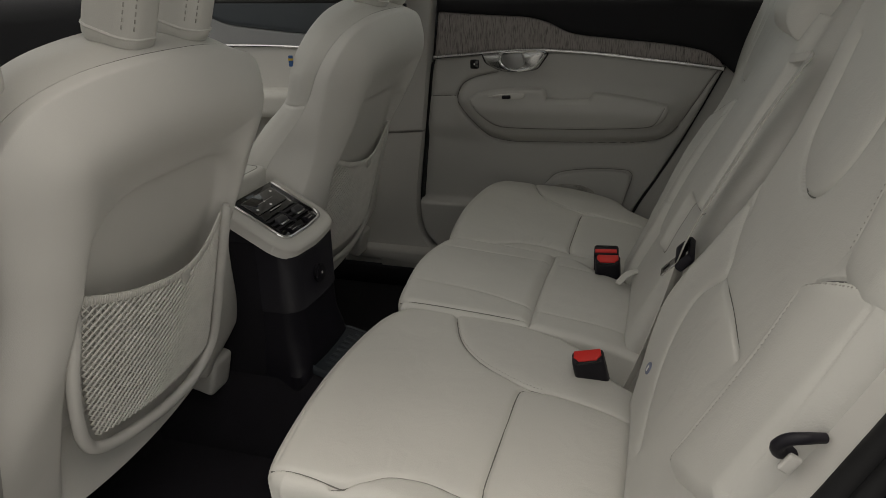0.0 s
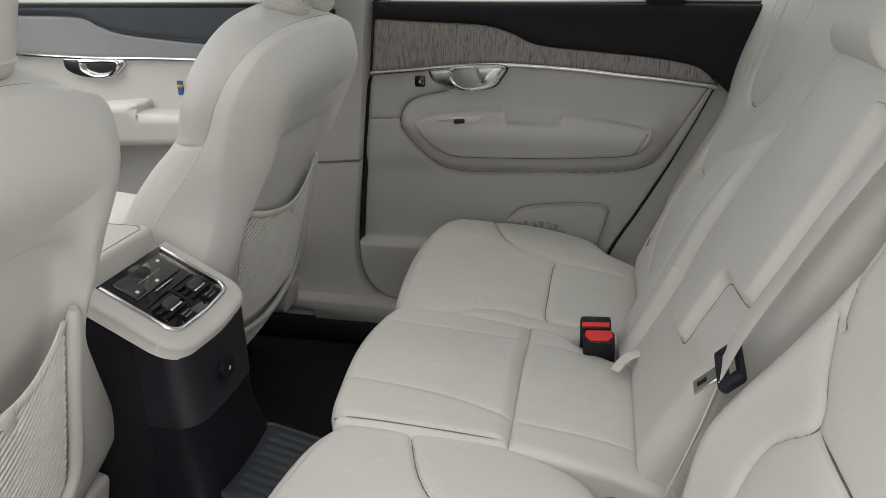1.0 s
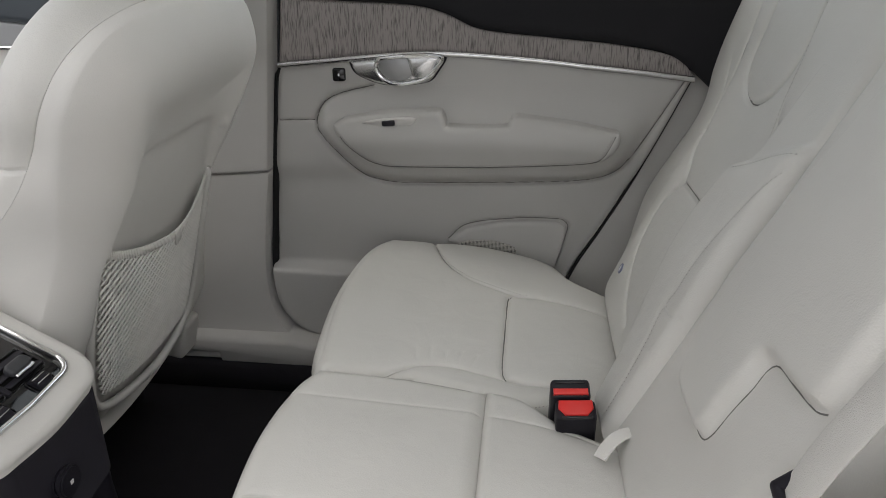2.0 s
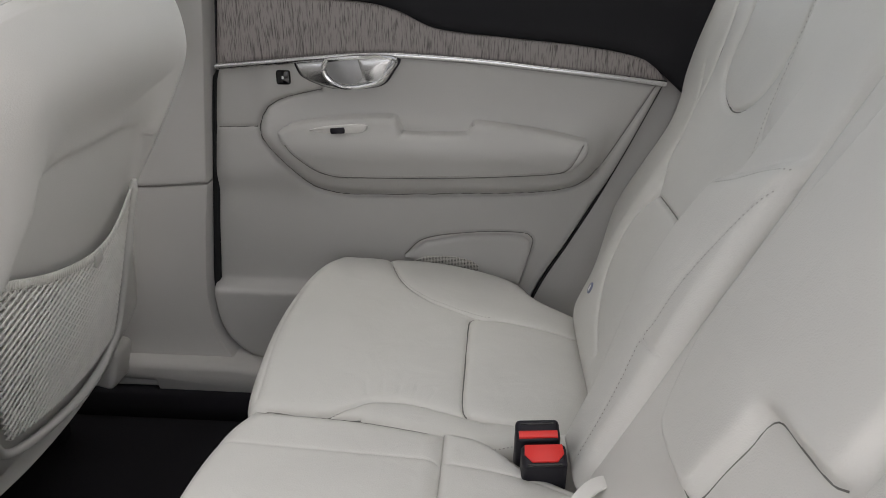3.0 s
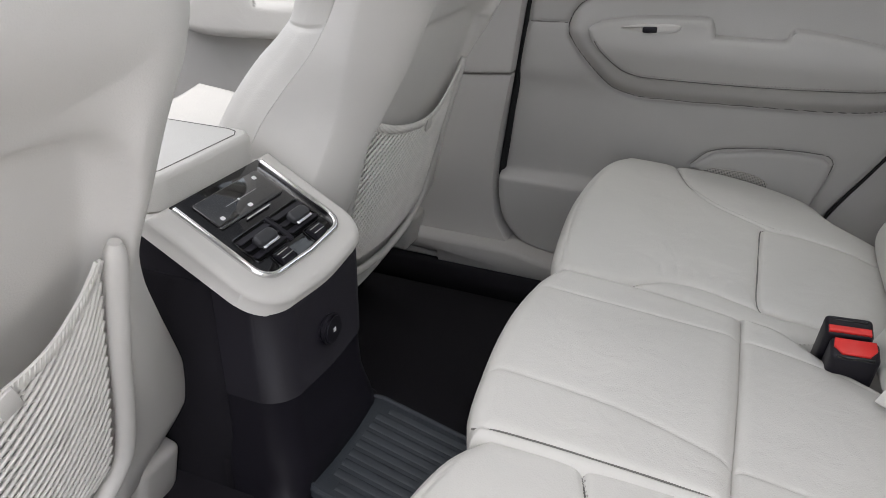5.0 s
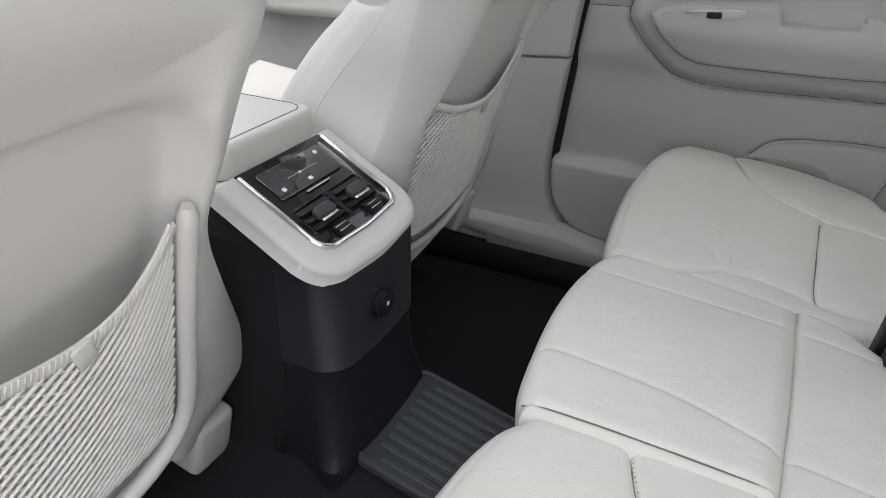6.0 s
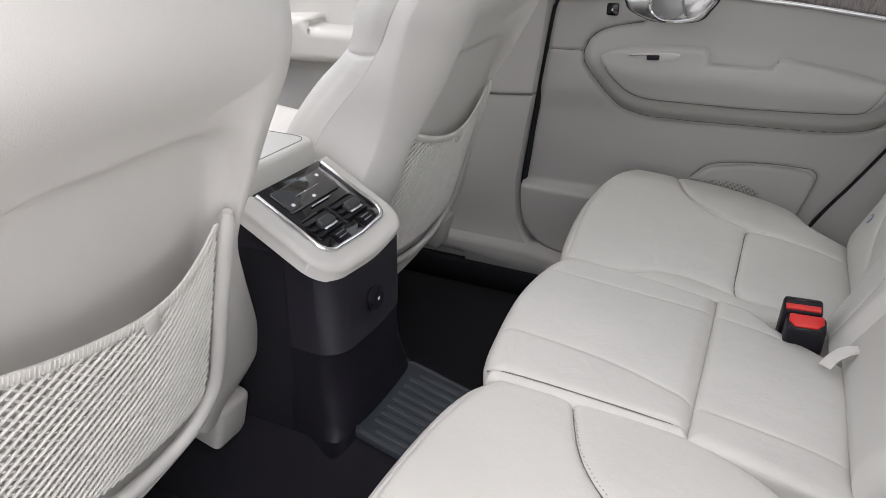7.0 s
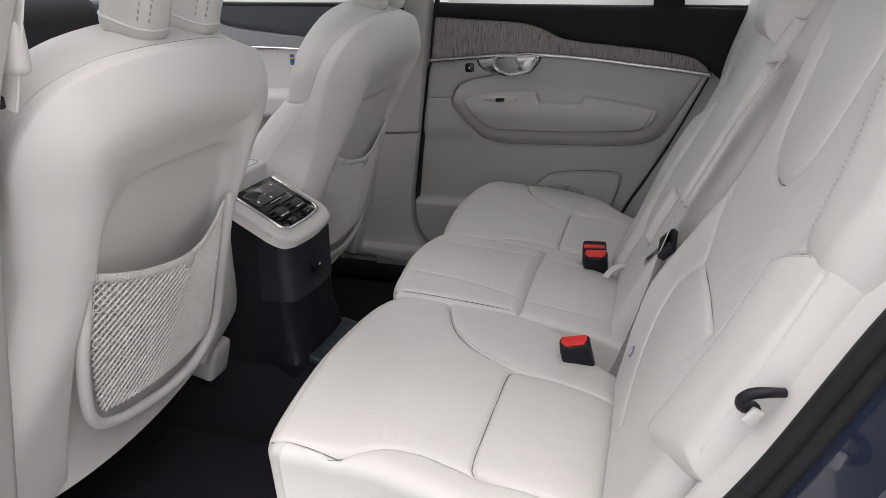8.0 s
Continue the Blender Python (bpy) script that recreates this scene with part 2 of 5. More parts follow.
def pad(name, sides, high, to_world, mat, parent, label="", nu=60, nv=60, res=0.0, roll=0.03, drop=0.03, deep=0.08, inset=0.0,
        seams=(), power=2.0, clump=0.45, tuck=None, foot=None):
    """A padded panel over a patch: high(a, b) is its height, its edge rolls down by drop within roll metres, a skirt runs deep metres
    further (drawn in by inset, or by tuck), and each seam (line, depth, width) presses a sharp groove with a soft pillow beside it."""
    if res:
        size = lambda s: np.sum(np.linalg.norm(np.diff(spline(s, 60), axis=0), axis=1))
        nu, nv = int(max(size(sides[0]), size(sides[1])) / res), int(max(size(sides[2]), size(sides[3])) / res)
    a, b, rim = patch(sides, spread(nu, clump), spread(nv, clump))
    d = np.minimum(away(a, b, rim[::4].tolist() + [rim[0].tolist()]) / roll, 1.0)
    h = high(a, b) - drop * (1 - np.maximum(0, 1 - (1 - d) ** power) ** (1 / power))
    for line, depth, width in seams:
        k = away(a, b, spline(line, 40))
        h = h - depth * (0.6 * np.exp(-k / 0.0016) + 0.4 * np.exp(-k / (2.2 * width)))
    top = place(to_world, a, b, h).reshape(-1, 3)
    faces = grid_faces(nu, nv)
    ring = [i * nv for i in range(nu)] + [(nu - 1) * nv + j for j in range(1, nv)] + [i * nv + nv - 1 for i in range(nu - 2, -1, -1)] + [j for j in range(nv - 2, 0, -1)]
    fa, fb, fh = a.ravel()[ring], b.ravel()[ring], h.ravel()[ring]
    ta, tb = tuck(fa, fb) if tuck else (fa + (a.mean() - fa) * inset, fb + (b.mean() - fb) * inset)
    low = place(to_world, ta, tb, fh - deep if foot is None else np.full(fh.shape, foot))
    base, m = len(top), len(ring)
    rg, lo = np.array(ring), base + np.arange(m)
    skirt = np.stack([rg, lo, np.roll(lo, -1), np.roll(rg, -1)], -1)
    # outward is where the height grows
    i = (nu // 2) * nv + nv // 2
    q = top[[i, i + nv, i + 1]]
    out = np.array(place(to_world, a.ravel()[i], b.ravel()[i], h.ravel()[i] + 0.01)) - q[0]
    flip = np.dot(np.cross(q[1] - q[0], q[2] - q[0]), out) < 0
    quads = np.vstack([faces, skirt])
    loops = [*(quads[:, ::-1] if flip else quads).tolist(), (lo[::-1] if not flip else lo).tolist()[::-1]]
    me = bpy.data.meshes.new(name)
    me.from_pydata(np.vstack([top, low]).tolist(), [], loops)
    ob = finish(name, me, mat, parent, label)
    SURFACE[ob.name] = (a.ravel(), b.ravel(), h.ravel())
    for line, depth, width in seams:
        if depth >= 0.003:
            seam_shade(line, ob, to_world)
    return ob


def sweep(pts, radius, sides=8, flat=1.0, up=(0, 0, 1), closed=False):
    """A tube (or, with flat under 1, a strap) along a 3D line."""
    p = [Vector(q) for q in pts]
    bm = bmesh.new()
    rings = []
    n = len(p)
    for i, q in enumerate(p):
        t = (p[(i + 1) % n] - p[i - 1]) if closed else (p[min(i + 1, n - 1)] - p[max(i - 1, 0)])
        t.normalize()
        s = t.cross(Vector(up))
        s = s.normalized() if s.length > 1e-6 else Vector((1, 0, 0))
        w = s.cross(t)
        rings.append([bm.verts.new(q + radius * (math.cos(k) * s + flat * math.sin(k) * w)) for k in [2 * math.pi * j / sides for j in range(sides)]])
    for r0, r1 in (zip(rings, rings[1:] + rings[:1]) if closed else zip(rings, rings[1:])):
        for j in range(sides):
            k = (j + 1) % sides
            bm.faces.new((r0[j], r1[j], r1[k], r0[k]))
    if not closed:
        bm.faces.new(rings[0][::-1])
        bm.faces.new(rings[-1])
    return bm


def tube(pts, radii, sides=10):
    """A round bar of changing thickness with closed ends."""
    bm = bmesh.new()
    P = [Vector(p) for p in pts]
    rings = []
    for i, p in enumerate(P):
        t = (P[min(i + 1, len(P) - 1)] - P[max(i - 1, 0)]).normalized()
        a = t.cross(Vector((1, 0, -0.33))).normalized()
        b = t.cross(a).normalized()
        rings.append([bm.verts.new(p + radii[i] * (a * math.cos(k / sides * 2 * math.pi) + b * math.sin(k / sides * 2 * math.pi))) for k in range(sides)])
    for r0, r1 in zip(rings, rings[1:]):
        for k in range(sides):
            bm.faces.new((r0[k], r0[(k + 1) % sides], r1[(k + 1) % sides], r1[k]))
    bm.faces.new(rings[0][::-1])
    bm.faces.new(rings[-1])
    return bm


def ribbon(pts, across, width, thick):
    """A flat strap along pts; across gives the sideways direction at each point."""
    bm = bmesh.new()
    rings = []
    n = len(pts)
    p = [Vector(q) for q in pts]
    for i, q in enumerate(p):
        t = (p[min(i + 1, n - 1)] - p[max(i - 1, 0)]).normalized()
        s = Vector(across[i] if len(across) == n else across[0])
        s = (s - t * s.dot(t)).normalized()
        w = s.cross(t)
        rings.append([bm.verts.new(q + s * x * width / 2 + w * y * thick / 2) for x, y in ((-1, -0.5), (-0.94, 1), (0.94, 1), (1, -0.5), (0.94, -1), (-0.94, -1))])
    for r0, r1 in zip(rings, rings[1:]):
        for j in range(6):
            k = (j + 1) % 6
            bm.faces.new((r0[j], r1[j], r1[k], r0[k]))
    bm.faces.new(rings[0][::-1])
    bm.faces.new(rings[-1])
    return bm


def block(size, m, bevel=0.004, steps=2, taper=1.0):
    """A bevelled block of that size, placed by the matrix m; taper narrows its top."""
    bm = bmesh.new()
    bmesh.ops.create_cube(bm, size=1)
    for v in bm.verts:
        k = taper if v.co.z > 0 else 1.0
        v.co = Vector((v.co.x * size[0] * k, v.co.y * size[1] * k, v.co.z * size[2]))
    if bevel:
        bmesh.ops.bevel(bm, geom=bm.edges[:], offset=min(bevel, min(size) * 0.45), segments=steps, profile=0.5, affect='EDGES')
    bm.transform(m)
    return bm


def plate(outline, to_world, h0, h1, bevel=0.0, taper=0.0):
    """A flat plate with that closed 2D outline, from height h0 to h1, its front edge chamfered."""
    bm = bmesh.new()
    o = np.array(outline, float)
    c = o.mean(0)
    def ring(shrink, h):
        e = np.roll(o, -1, 0) - np.roll(o, 1, 0)
        nrm = np.stack([e[:, 1], -e[:, 0]], 1)
        nrm /= np.maximum(np.linalg.norm(nrm, axis=1)[:, None], 1e-9)
        area = np.sum(o[:, 0] * np.roll(o[:, 1], -1) - np.roll(o[:, 0], -1) * o[:, 1])
        q = o - nrm * shrink * (1 if area > 0 else -1)
        return [bm.verts.new(to_world(x, y, h)) for x, y in q]
    rings = [ring(0, h0), ring(0, h1 - (bevel if h1 > h0 else -bevel))]
    if bevel:
        rings.append(ring(bevel * 0.35, h1 - 0.3 * (bevel if h1 > h0 else -bevel)))
        rings.append(ring(bevel, h1))
    m = len(o)
    for r0, r1 in zip(rings, rings[1:]):
        for i in range(m):
            j = (i + 1) % m
            bm.faces.new((r0[i], r0[j], r1[j], r1[i]))
    bm.faces.new(rings[0][::-1])
    bm.faces.new(rings[-1])
    return bm


def join(*bms):
    """Several pieces of one part in one bmesh."""
    out = bmesh.new()
    for b in bms:
        me = bpy.data.meshes.new("piece")
        b.to_mesh(me)
        b.free()
        out.from_mesh(me)
        bpy.data.meshes.remove(me)
    return out


def rounded(w, h, r, n=6, cx=0.0, cy=0.0):
    pts = []
    for k, (sx, sy) in enumerate(((1, 1), (-1, 1), (-1, -1), (1, -1))):
        for i in range(n + 1):
            t = math.pi / 2 * (k + i / n)
            pts.append((cx + sx * (w / 2 - r) + r * math.cos(t), cy + sy * (h / 2 - r) + r * math.sin(t)))
    return pts


def on_surface(panel, y, s):
    a, b, h = SURFACE[panel.name]
    d = (a - y) ** 2 + (b - s) ** 2
    k = np.argpartition(d, 4)[:4]
    w = 1 / (d[k] + 1e-9)
    return float(np.sum(h[k] * w) / np.sum(w))


def seam_shade(line, panel, to_world, thick=0.0010, sink=-0.0001):
    """A thin dark cord along a sewn seam, drawing the shade in its groove."""
    c = spline(line, 60)
    n = max(8, int(np.sum(np.linalg.norm(np.diff(c, axis=0), axis=1)) / 0.004))
    c = spline(line, n)
    h = np.array([on_surface(panel, p[0], p[1]) for p in c])
    h = np.convolve(np.pad(h, 3, mode="edge"), np.ones(7) / 7, "valid") - sink
    pts = [to_world(p[0], p[1], z) for p, z in zip(c, h)]
    return part("seam", sweep([tuple(float(v) for v in p) for p in pts], thick, 5), SEAM_SHADE, panel)


def stitches(line, panel, to_world, pitch=0.0050, length=0.0031, name="stitching"):
    """A row of thread stitches along a 2D line on a padded panel."""
    a, b, h = SURFACE[panel.name]
    n = max(2, int(np.sum(np.linalg.norm(np.diff(spline(line, 60), axis=0), axis=1)) / pitch))
    c = spline(line, n)
    vs, fs = [], []
    for i in range(1, n - 1):
        t = c[i + 1] - c[i - 1]
        t /= max(np.linalg.norm(t), 1e-9)
        w = np.array((-t[1], t[0]))
        z = h[np.argmin((a - c[i][0]) ** 2 + (b - c[i][1]) ** 2)]
        k = len(vs)
        for u, r, e in ((-1, 0, -0.0004), (-0.5, -1, 0.0002), (0.5, -1, 0.0002), (1, 0, -0.0004), (0.5, 1, 0.0002), (-0.5, 1, 0.0002), (0, 0, 0.0010)):
            q = c[i] + t * u * length / 2 + w * r * 0.0008
            vs.append(tuple(to_world(q[0], q[1], z + e)))
        fs += [(k + j, k + (j + 1) % 6, k + 6) for j in range(6)]
    me = bpy.data.meshes.new(name)
    me.from_pydata(vs, [], fs)
    return finish(name, me, THREAD, panel)


def slab(name, lo, hi, mat, parent=None, bevel=0.0, label=""):
    m = Matrix.Translation([(a + b) / 2 for a, b in zip(lo, hi)])
    return part(name, block([b - a for a, b in zip(lo, hi)], m, bevel), mat, parent, label)


flat = lambda value: (lambda a, b: np.zeros(np.shape(a)) + value)
bell = lambda x, c, w: np.exp(-((x - c) / w) ** 2)
step = lambda x, c, w: 1 / (1 + np.exp(-(x - c) / w))


# ---------------------------------------------------------------- frames of reference in the car
# x runs to the rear, y to the far side, z up; the carpet lies at z = 0.05
def on_back(y, s, h):
    """The rear backrests' plane: y across, s up the slope, h forward."""
    return (0.09 + 0.418 * s - 0.9085 * h, y, 0.385 + 0.9085 * s + 0.418 * h)


back_plane = on_back


def on_shell(y, s, h):
    """The rear face of the front seats: y across, s up the slope, h rearward."""
    return (-0.556 + 0.3134 * s + 0.9496 * h, y, 0.505 + 0.9496 * s - 0.3134 * h)


def on_front(y, s, h):
    """The front face of the front seats' backrests: h forward."""
    return on_shell(y, s, -h)


def on_top(x, y, h):
    return (x, y, h)


def on_door(x, z, h):
    """The far doors' inner face: h towards the cabin."""
    return (x, 0.69 - h, z)


def on_pod(y, s, h):
    """The slanted control face of the console: s rearward and down, h out."""
    return (-0.591 + 0.873 * s + 0.488 * h, y - 0.008, 0.478 - 0.488 * s + 0.873 * h)


SB = lambda pts: [(y, (z - 0.385) / 0.9085) for y, z in pts]
SF = lambda pts: [(y, (z - 0.505) / 0.9496) for y, z in pts]

# ---------------------------------------------------------------- the body of the car
ground = part("ground", plate([(-60, -60), (60, -60), (60, 60), (-60, 60)], on_top, -0.62, -0.5), ASPHALT)
tagged(ground, "pale grey asphalt of a parking place", "ground", kind="structure")
verge = part("grass_verge", plate([(-60, 5.2), (60, 5.2), (60, 14), (-60, 14)], on_top, -0.52, -0.46), GRASS)
tagged(verge, "strip of short green grass beyond the asphalt", "grass", kind="structure")
kerb = part("kerb", plate([(-60, 5.0), (60, 5.0), (60, 5.2), (-60, 5.2)], on_top, -0.52, -0.40, 0.02), PALE_PRINT)
tagged(kerb, "pale concrete kerb along the grass", "kerb", kind="structure")

floor = slab("floor", (-1.7, -0.58, 0.0), (0.45, 0.66, 0.05), CARPET)
tagged(floor, "black carpeted car floor", "floor", kind="structure")
def glass_roof():
    """An unseen headliner with two glass panes, added and sized to let light in."""
    lo, hi = 1.20, 1.25
    boxes = ((-1.00, -0.92, -0.52, 0.60), (-0.45, -0.36, -0.42, 0.50), (0.20, 1.2, -0.52, 0.60), (-0.92, 0.20, -0.52, -0.42), (-0.92, 0.20, 0.50, 0.60))
    bm = join(*[block((x1 - x0, y1 - y0, hi - lo), pose((x0 + x1) / 2, (y0 + y1) / 2, (lo + hi) / 2), 0) for x0, x1, y0, y1 in boxes])
    tagged(part("ceiling", bm, HEADLINER), "unseen pale headliner round the added roof panes", "ceiling", kind="structure")
    for k, (x0, x1) in enumerate(((-0.92, -0.45), (-0.36, 0.20))):
        p = part("window_%d" % (k + 4), plate([(x0, -0.42), (x1, -0.42), (x1, 0.50), (x0, 0.50)], on_top, 1.252, 1.257), TINTED)
        tagged(p, "unseen tinted roof pane, added to let light in", "window", kind="structure")


glass_roof()
tail = slab("wall_tailgate", (1.15, -0.60, 0.0), (1.20, 0.68, 0.85), HEADLINER)
tagged(tail, "plain inner face of the tailgate", "wall", kind="structure")
dash = part("dashboard", block((0.35, 1.2, 0.75), pose(-1.62, 0.043, 0.45), 0.06, 4), DARK_SOFT)
tagged(dash, "dark padded dashboard across the front", "dashboard", kind="structure")
near_front = slab("wall_near_front_door", (-1.55, -0.70, 0.05), (-0.66, -0.63, 0.78), SHADED_PLASTIC, bevel=0.02)
tagged(near_front, "pale lower part of the closed front door", "door", kind="structure")
near_rear_quarter = slab("wall_near_quarter", (0.33, -0.74, 0.05), (1.15, -0.66, 0.80), PLASTIC, bevel=0.02)
tagged(near_rear_quarter, "pale trim beside the luggage space", "wall", kind="structure")
far_quarter = slab("wall_far_quarter", (0.30, 0.70, 0.05), (1.15, 0.76, 0.80), PLASTIC, bevel=0.02)
tagged(far_quarter, "pale trim beside the luggage space", "wall", kind="structure")
outer_far = slab("wall_far_doors", (-1.6, 0.745, -0.25), (0.32, 0.80, 0.79), PAINT, bevel=0.01)
tagged(outer_far, "dark blue outer skin of the far doors", "car body", kind="structure")


def seat_riser():
    ob = part("seat_riser", block((0.42, 1.2, 0.17), pose(-0.05, 0.043, 0.132), 0.02, 3), CARPET)
    tagged(ob, "black carpeted step under the rear seats", "step", kind="structure")


seat_riser()


def tunnel():
    sides = ([(-1.3, -0.17), (-0.10, -0.17)], [(-1.3, 0.17), (-0.10, 0.17)], [(-1.3, -0.17), (-1.3, 0.17)], [(-0.10, -0.17), (-0.10, 0.17)])
    ob = pad("floor_tunnel", sides, lambda x, y: 0.188 - 0.25 * np.maximum(0.0, x + 0.513), on_top, CARPET, None, nu=60, nv=50, roll=0.09, drop=0.14, deep=0.02, power=1.6)
    tagged(ob, "black carpeted centre tunnel of the floor", "floor", kind="structure")


tunnel()


def tunnel_mat():
    t = thing("tunnel_mat", (-0.35, 0.0, 0.19), "slate grey rubber mat with raised ribs on the tunnel", "floor mat")
    on_mat = lambda x, y, h: (x, y, h + 0.202 - 0.25 * (x + 0.513))
    part("base", plate(rounded(0.36, 0.172, 0.020, cx=-0.338, cy=0.001), on_mat, -0.012, 0.0, 0.003), MAT_RUBBER, t)
    part("rim", sweep([on_mat(x, y, 0.0) for x, y in rounded(0.352, 0.164, 0.018, cx=-0.338, cy=0.001)], 0.0030, 6, closed=True), MAT_RUBBER, t)
    for k in range(9):
        y = -0.066 + k * 0.0168
        x0 = -0.492 + (0.010 if k in (0, 8) else 0)
        part("rib", sweep([on_mat(x0, y, -0.001), on_mat(-0.18, y, -0.001)], 0.0070, 10, 0.26), MAT_RUBBER, t)



tunnel_mat()


# ---------------------------------------------------------------- far side: pillar, sill, doors
DOOR_LEFT = [(-0.42, 0.133), (-0.47, 0.141), (-0.505, 0.162), (-0.532, 0.203), (-0.541, 0.274), (-0.530, 0.385), (-0.516, 0.516), (-0.501, 0.638), (-0.492, 0.664)]
TRIM_LINE = [(-0.492, 0.664), (-0.408, 0.672), (-0.319, 0.681), (-0.231, 0.686), (-0.145, 0.683), (-0.059, 0.677), (0.027, 0.668), (0.112, 0.660), (0.198, 0.650)]
WOOD_TOP = [(-0.480, 0.772), (-0.378, 0.767), (-0.262, 0.761), (-0.205, 0.748), (-0.148, 0.724), (-0.038, 0.712), (0.070, 0.702), (0.150, 0.688), (0.180, 0.672), (0.198, 0.652)]
ARM_GROOVE = [(-0.329, 0.630), (-0.384, 0.617), (-0.410, 0.606), (-0.427, 0.590), (-0.437, 0.564), (-0.433, 0.545), (-0.405, 0.512), (-0.361, 0.470), (-0.329, 0.457), (-0.282, 0.452), (-0.132, 0.457), (-0.003, 0.463), (0.058, 0.472), (0.090, 0.487), (0.109, 0.508)]
GROOVE_END = [(0.109, 0.508), (0.146, 0.574), (0.178, 0.632), (0.186, 0.646)]
BROW = [(-0.503, 0.565), (-0.47, 0.566), (-0.440, 0.567)]
SPEAKER = [(-0.203, 0.347), (-0.169, 0.377), (-0.093, 0.391), (-0.014, 0.394), (0.012, 0.386), (0.012, 0.362), (-0.006, 0.300)]


def door_height(x, z):
    line = np.vstack([spline(ARM_GROOVE, 80), spline(GROOVE_END, 20)[1:]])
    deep = np.where(within(x, z, line.tolist()), away(x, z, line), 0.0)
    ledge = 0.021 * (1 - np.exp(-(deep / 0.014) ** 2)) * step(0.590 - z, 0.0, 0.010) * step(0.115 - x, 0.0, 0.012)
    pocket = 0.030 * step(0.284 - z, 0, 0.0025) * step(-0.30 - x, 0, 0.02)
    upper = 0.012 * step(z, 0.470, 0.010)
    # the padded brow over the armrest, and the plain plate ahead of it
    brow = 0.010 * step(x, -0.43, 0.008) * step(z, 0.50, 0.02)
    return -0.006 + pocket + upper + brow + ledge + 0.006 * bell(z, 0.40, 0.08)


def far_rear_door():
    t = thing("rear_door", (-0.17, 0.70, 0.13), "closed rear door with blond panel, grey wood inlay and charcoal top", "door")
    sides = ([(-0.42, 0.133), (-0.03, 0.133)], TRIM_LINE, DOOR_LEFT, [(-0.03, 0.133), (0.022, 0.283), (0.070, 0.375), (0.113, 0.458), (0.155, 0.55), (0.198, 0.650)])
    panel = pad("panel", sides, door_height, on_door, SHADED_DOOR_VINYL, t, res=0.0019, roll=0.012, drop=0.01, deep=0.04,
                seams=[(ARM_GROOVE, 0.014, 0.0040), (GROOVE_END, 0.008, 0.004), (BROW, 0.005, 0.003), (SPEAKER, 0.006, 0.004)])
    wood_sides = (TRIM_LINE, WOOD_TOP, [(-0.492, 0.664), (-0.480, 0.772)], [(0.198, 0.650), (0.1985, 0.652)])
    pad("wood_inlay", wood_sides, flat(0.014), on_door, WOOD, t, "grey-brown open-pore oak veneer", nu=80, nv=14, roll=0.006, drop=0.003, deep=0.02)
    top_sides = ([(-0.484, 0.774)] + WOOD_TOP[1:-1] + [(0.202, 0.655), (0.30, 0.57)], [(-0.484, 0.806), (-0.2, 0.803), (0.1, 0.800), (0.32, 0.797)], [(-0.484, 0.774), (-0.484, 0.806)], [(0.30, 0.57), (0.33, 0.68), (0.32, 0.797)])
    pad("upper_panel", top_sides, lambda x, z: 0.022 + 0.0 * x, on_door, DARK_SOFT, t, "charcoal soft plastic upper panel", nu=90, nv=40, roll=0.02, drop=0.010, deep=0.05)
    part("trim_strip", sweep([on_door(x, z - 0.001, 0.019) for x, z in spline(TRIM_LINE, 60)], 0.0050, 10), CHROME, t, "satin metal strip")
    # armrest
    arm = ([(-0.394, 0.569), (-0.389, 0.556), (-0.375, 0.538), (-0.345, 0.514), (-0.321, 0.502), (-0.283, 0.497), (-0.129, 0.500), (-0.008, 0.508), (0.045, 0.514)],
           [(-0.390, 0.572), (-0.378, 0.580), (-0.340, 0.588), (-0.292, 0.594), (-0.225, 0.597), (-0.208, 0.594), (-0.199, 0.577), (-0.190, 0.573), (-0.106, 0.574), (-0.096, 0.582), (-0.088, 0.590), (-0.060, 0.589), (0.017, 0.580), (0.083, 0.567)],
           [(-0.394, 0.569), (-0.390, 0.572)], [(0.045, 0.514), (0.064, 0.522), (0.080, 0.540), (0.086, 0.556), (0.083, 0.567)])
    arm_h = lambda x, z: 0.058 + 0.012 * bell(z, 0.545, 0.030) - 0.012 * step(-x, 0.380, 0.012)
    armrest = pad("armrest", arm, arm_h, on_door, SHADED_DOOR_VINYL, t, "padded leather armrest with stitched edge", res=0.0020, roll=0.010, drop=0.009, deep=0.066, seams=[([(-0.381, 0.552), (-0.369, 0.538), (-0.339, 0.513), (-0.315, 0.504), (-0.277, 0.501), (-0.129, 0.504), (-0.008, 0.511), (0.043, 0.517), (0.060, 0.529), (0.077, 0.563)], 0.003, 0.003)])
    stitches([(-0.379, 0.556), (-0.365, 0.541), (-0.338, 0.517), (-0.314, 0.508), (-0.276, 0.505), (-0.129, 0.508), (-0.008, 0.515), (0.040, 0.521), (0.055, 0.532), (0.071, 0.561)], armrest, on_door)
    plate_pts = spline([(-0.343, 0.577), (-0.310, 0.584), (-0.253, 0.587), (-0.258, 0.575), (-0.280, 0.572), (-0.311, 0.571), (-0.343, 0.577)], 28)[:-1]
    sw = part("switch_plate", plate(plate_pts, on_door, 0.03, 0.0630, 0.002), PLASTIC, armrest)
    part("window_switch", block((0.022, 0.006, 0.009), pose(*on_door(-0.296, 0.5775, 0.0645), 0, -4, 0), 0.002), BLACK, armrest, "black window switch")
    # handle
    hb = spline([(-0.370, 0.672), (-0.366, 0.660), (-0.356, 0.648), (-0.321, 0.634), (-0.285, 0.631), (-0.235, 0.637), (-0.216, 0.655), (-0.207, 0.684), (-0.290, 0.680), (-0.370, 0.672)], 60)[:-1]
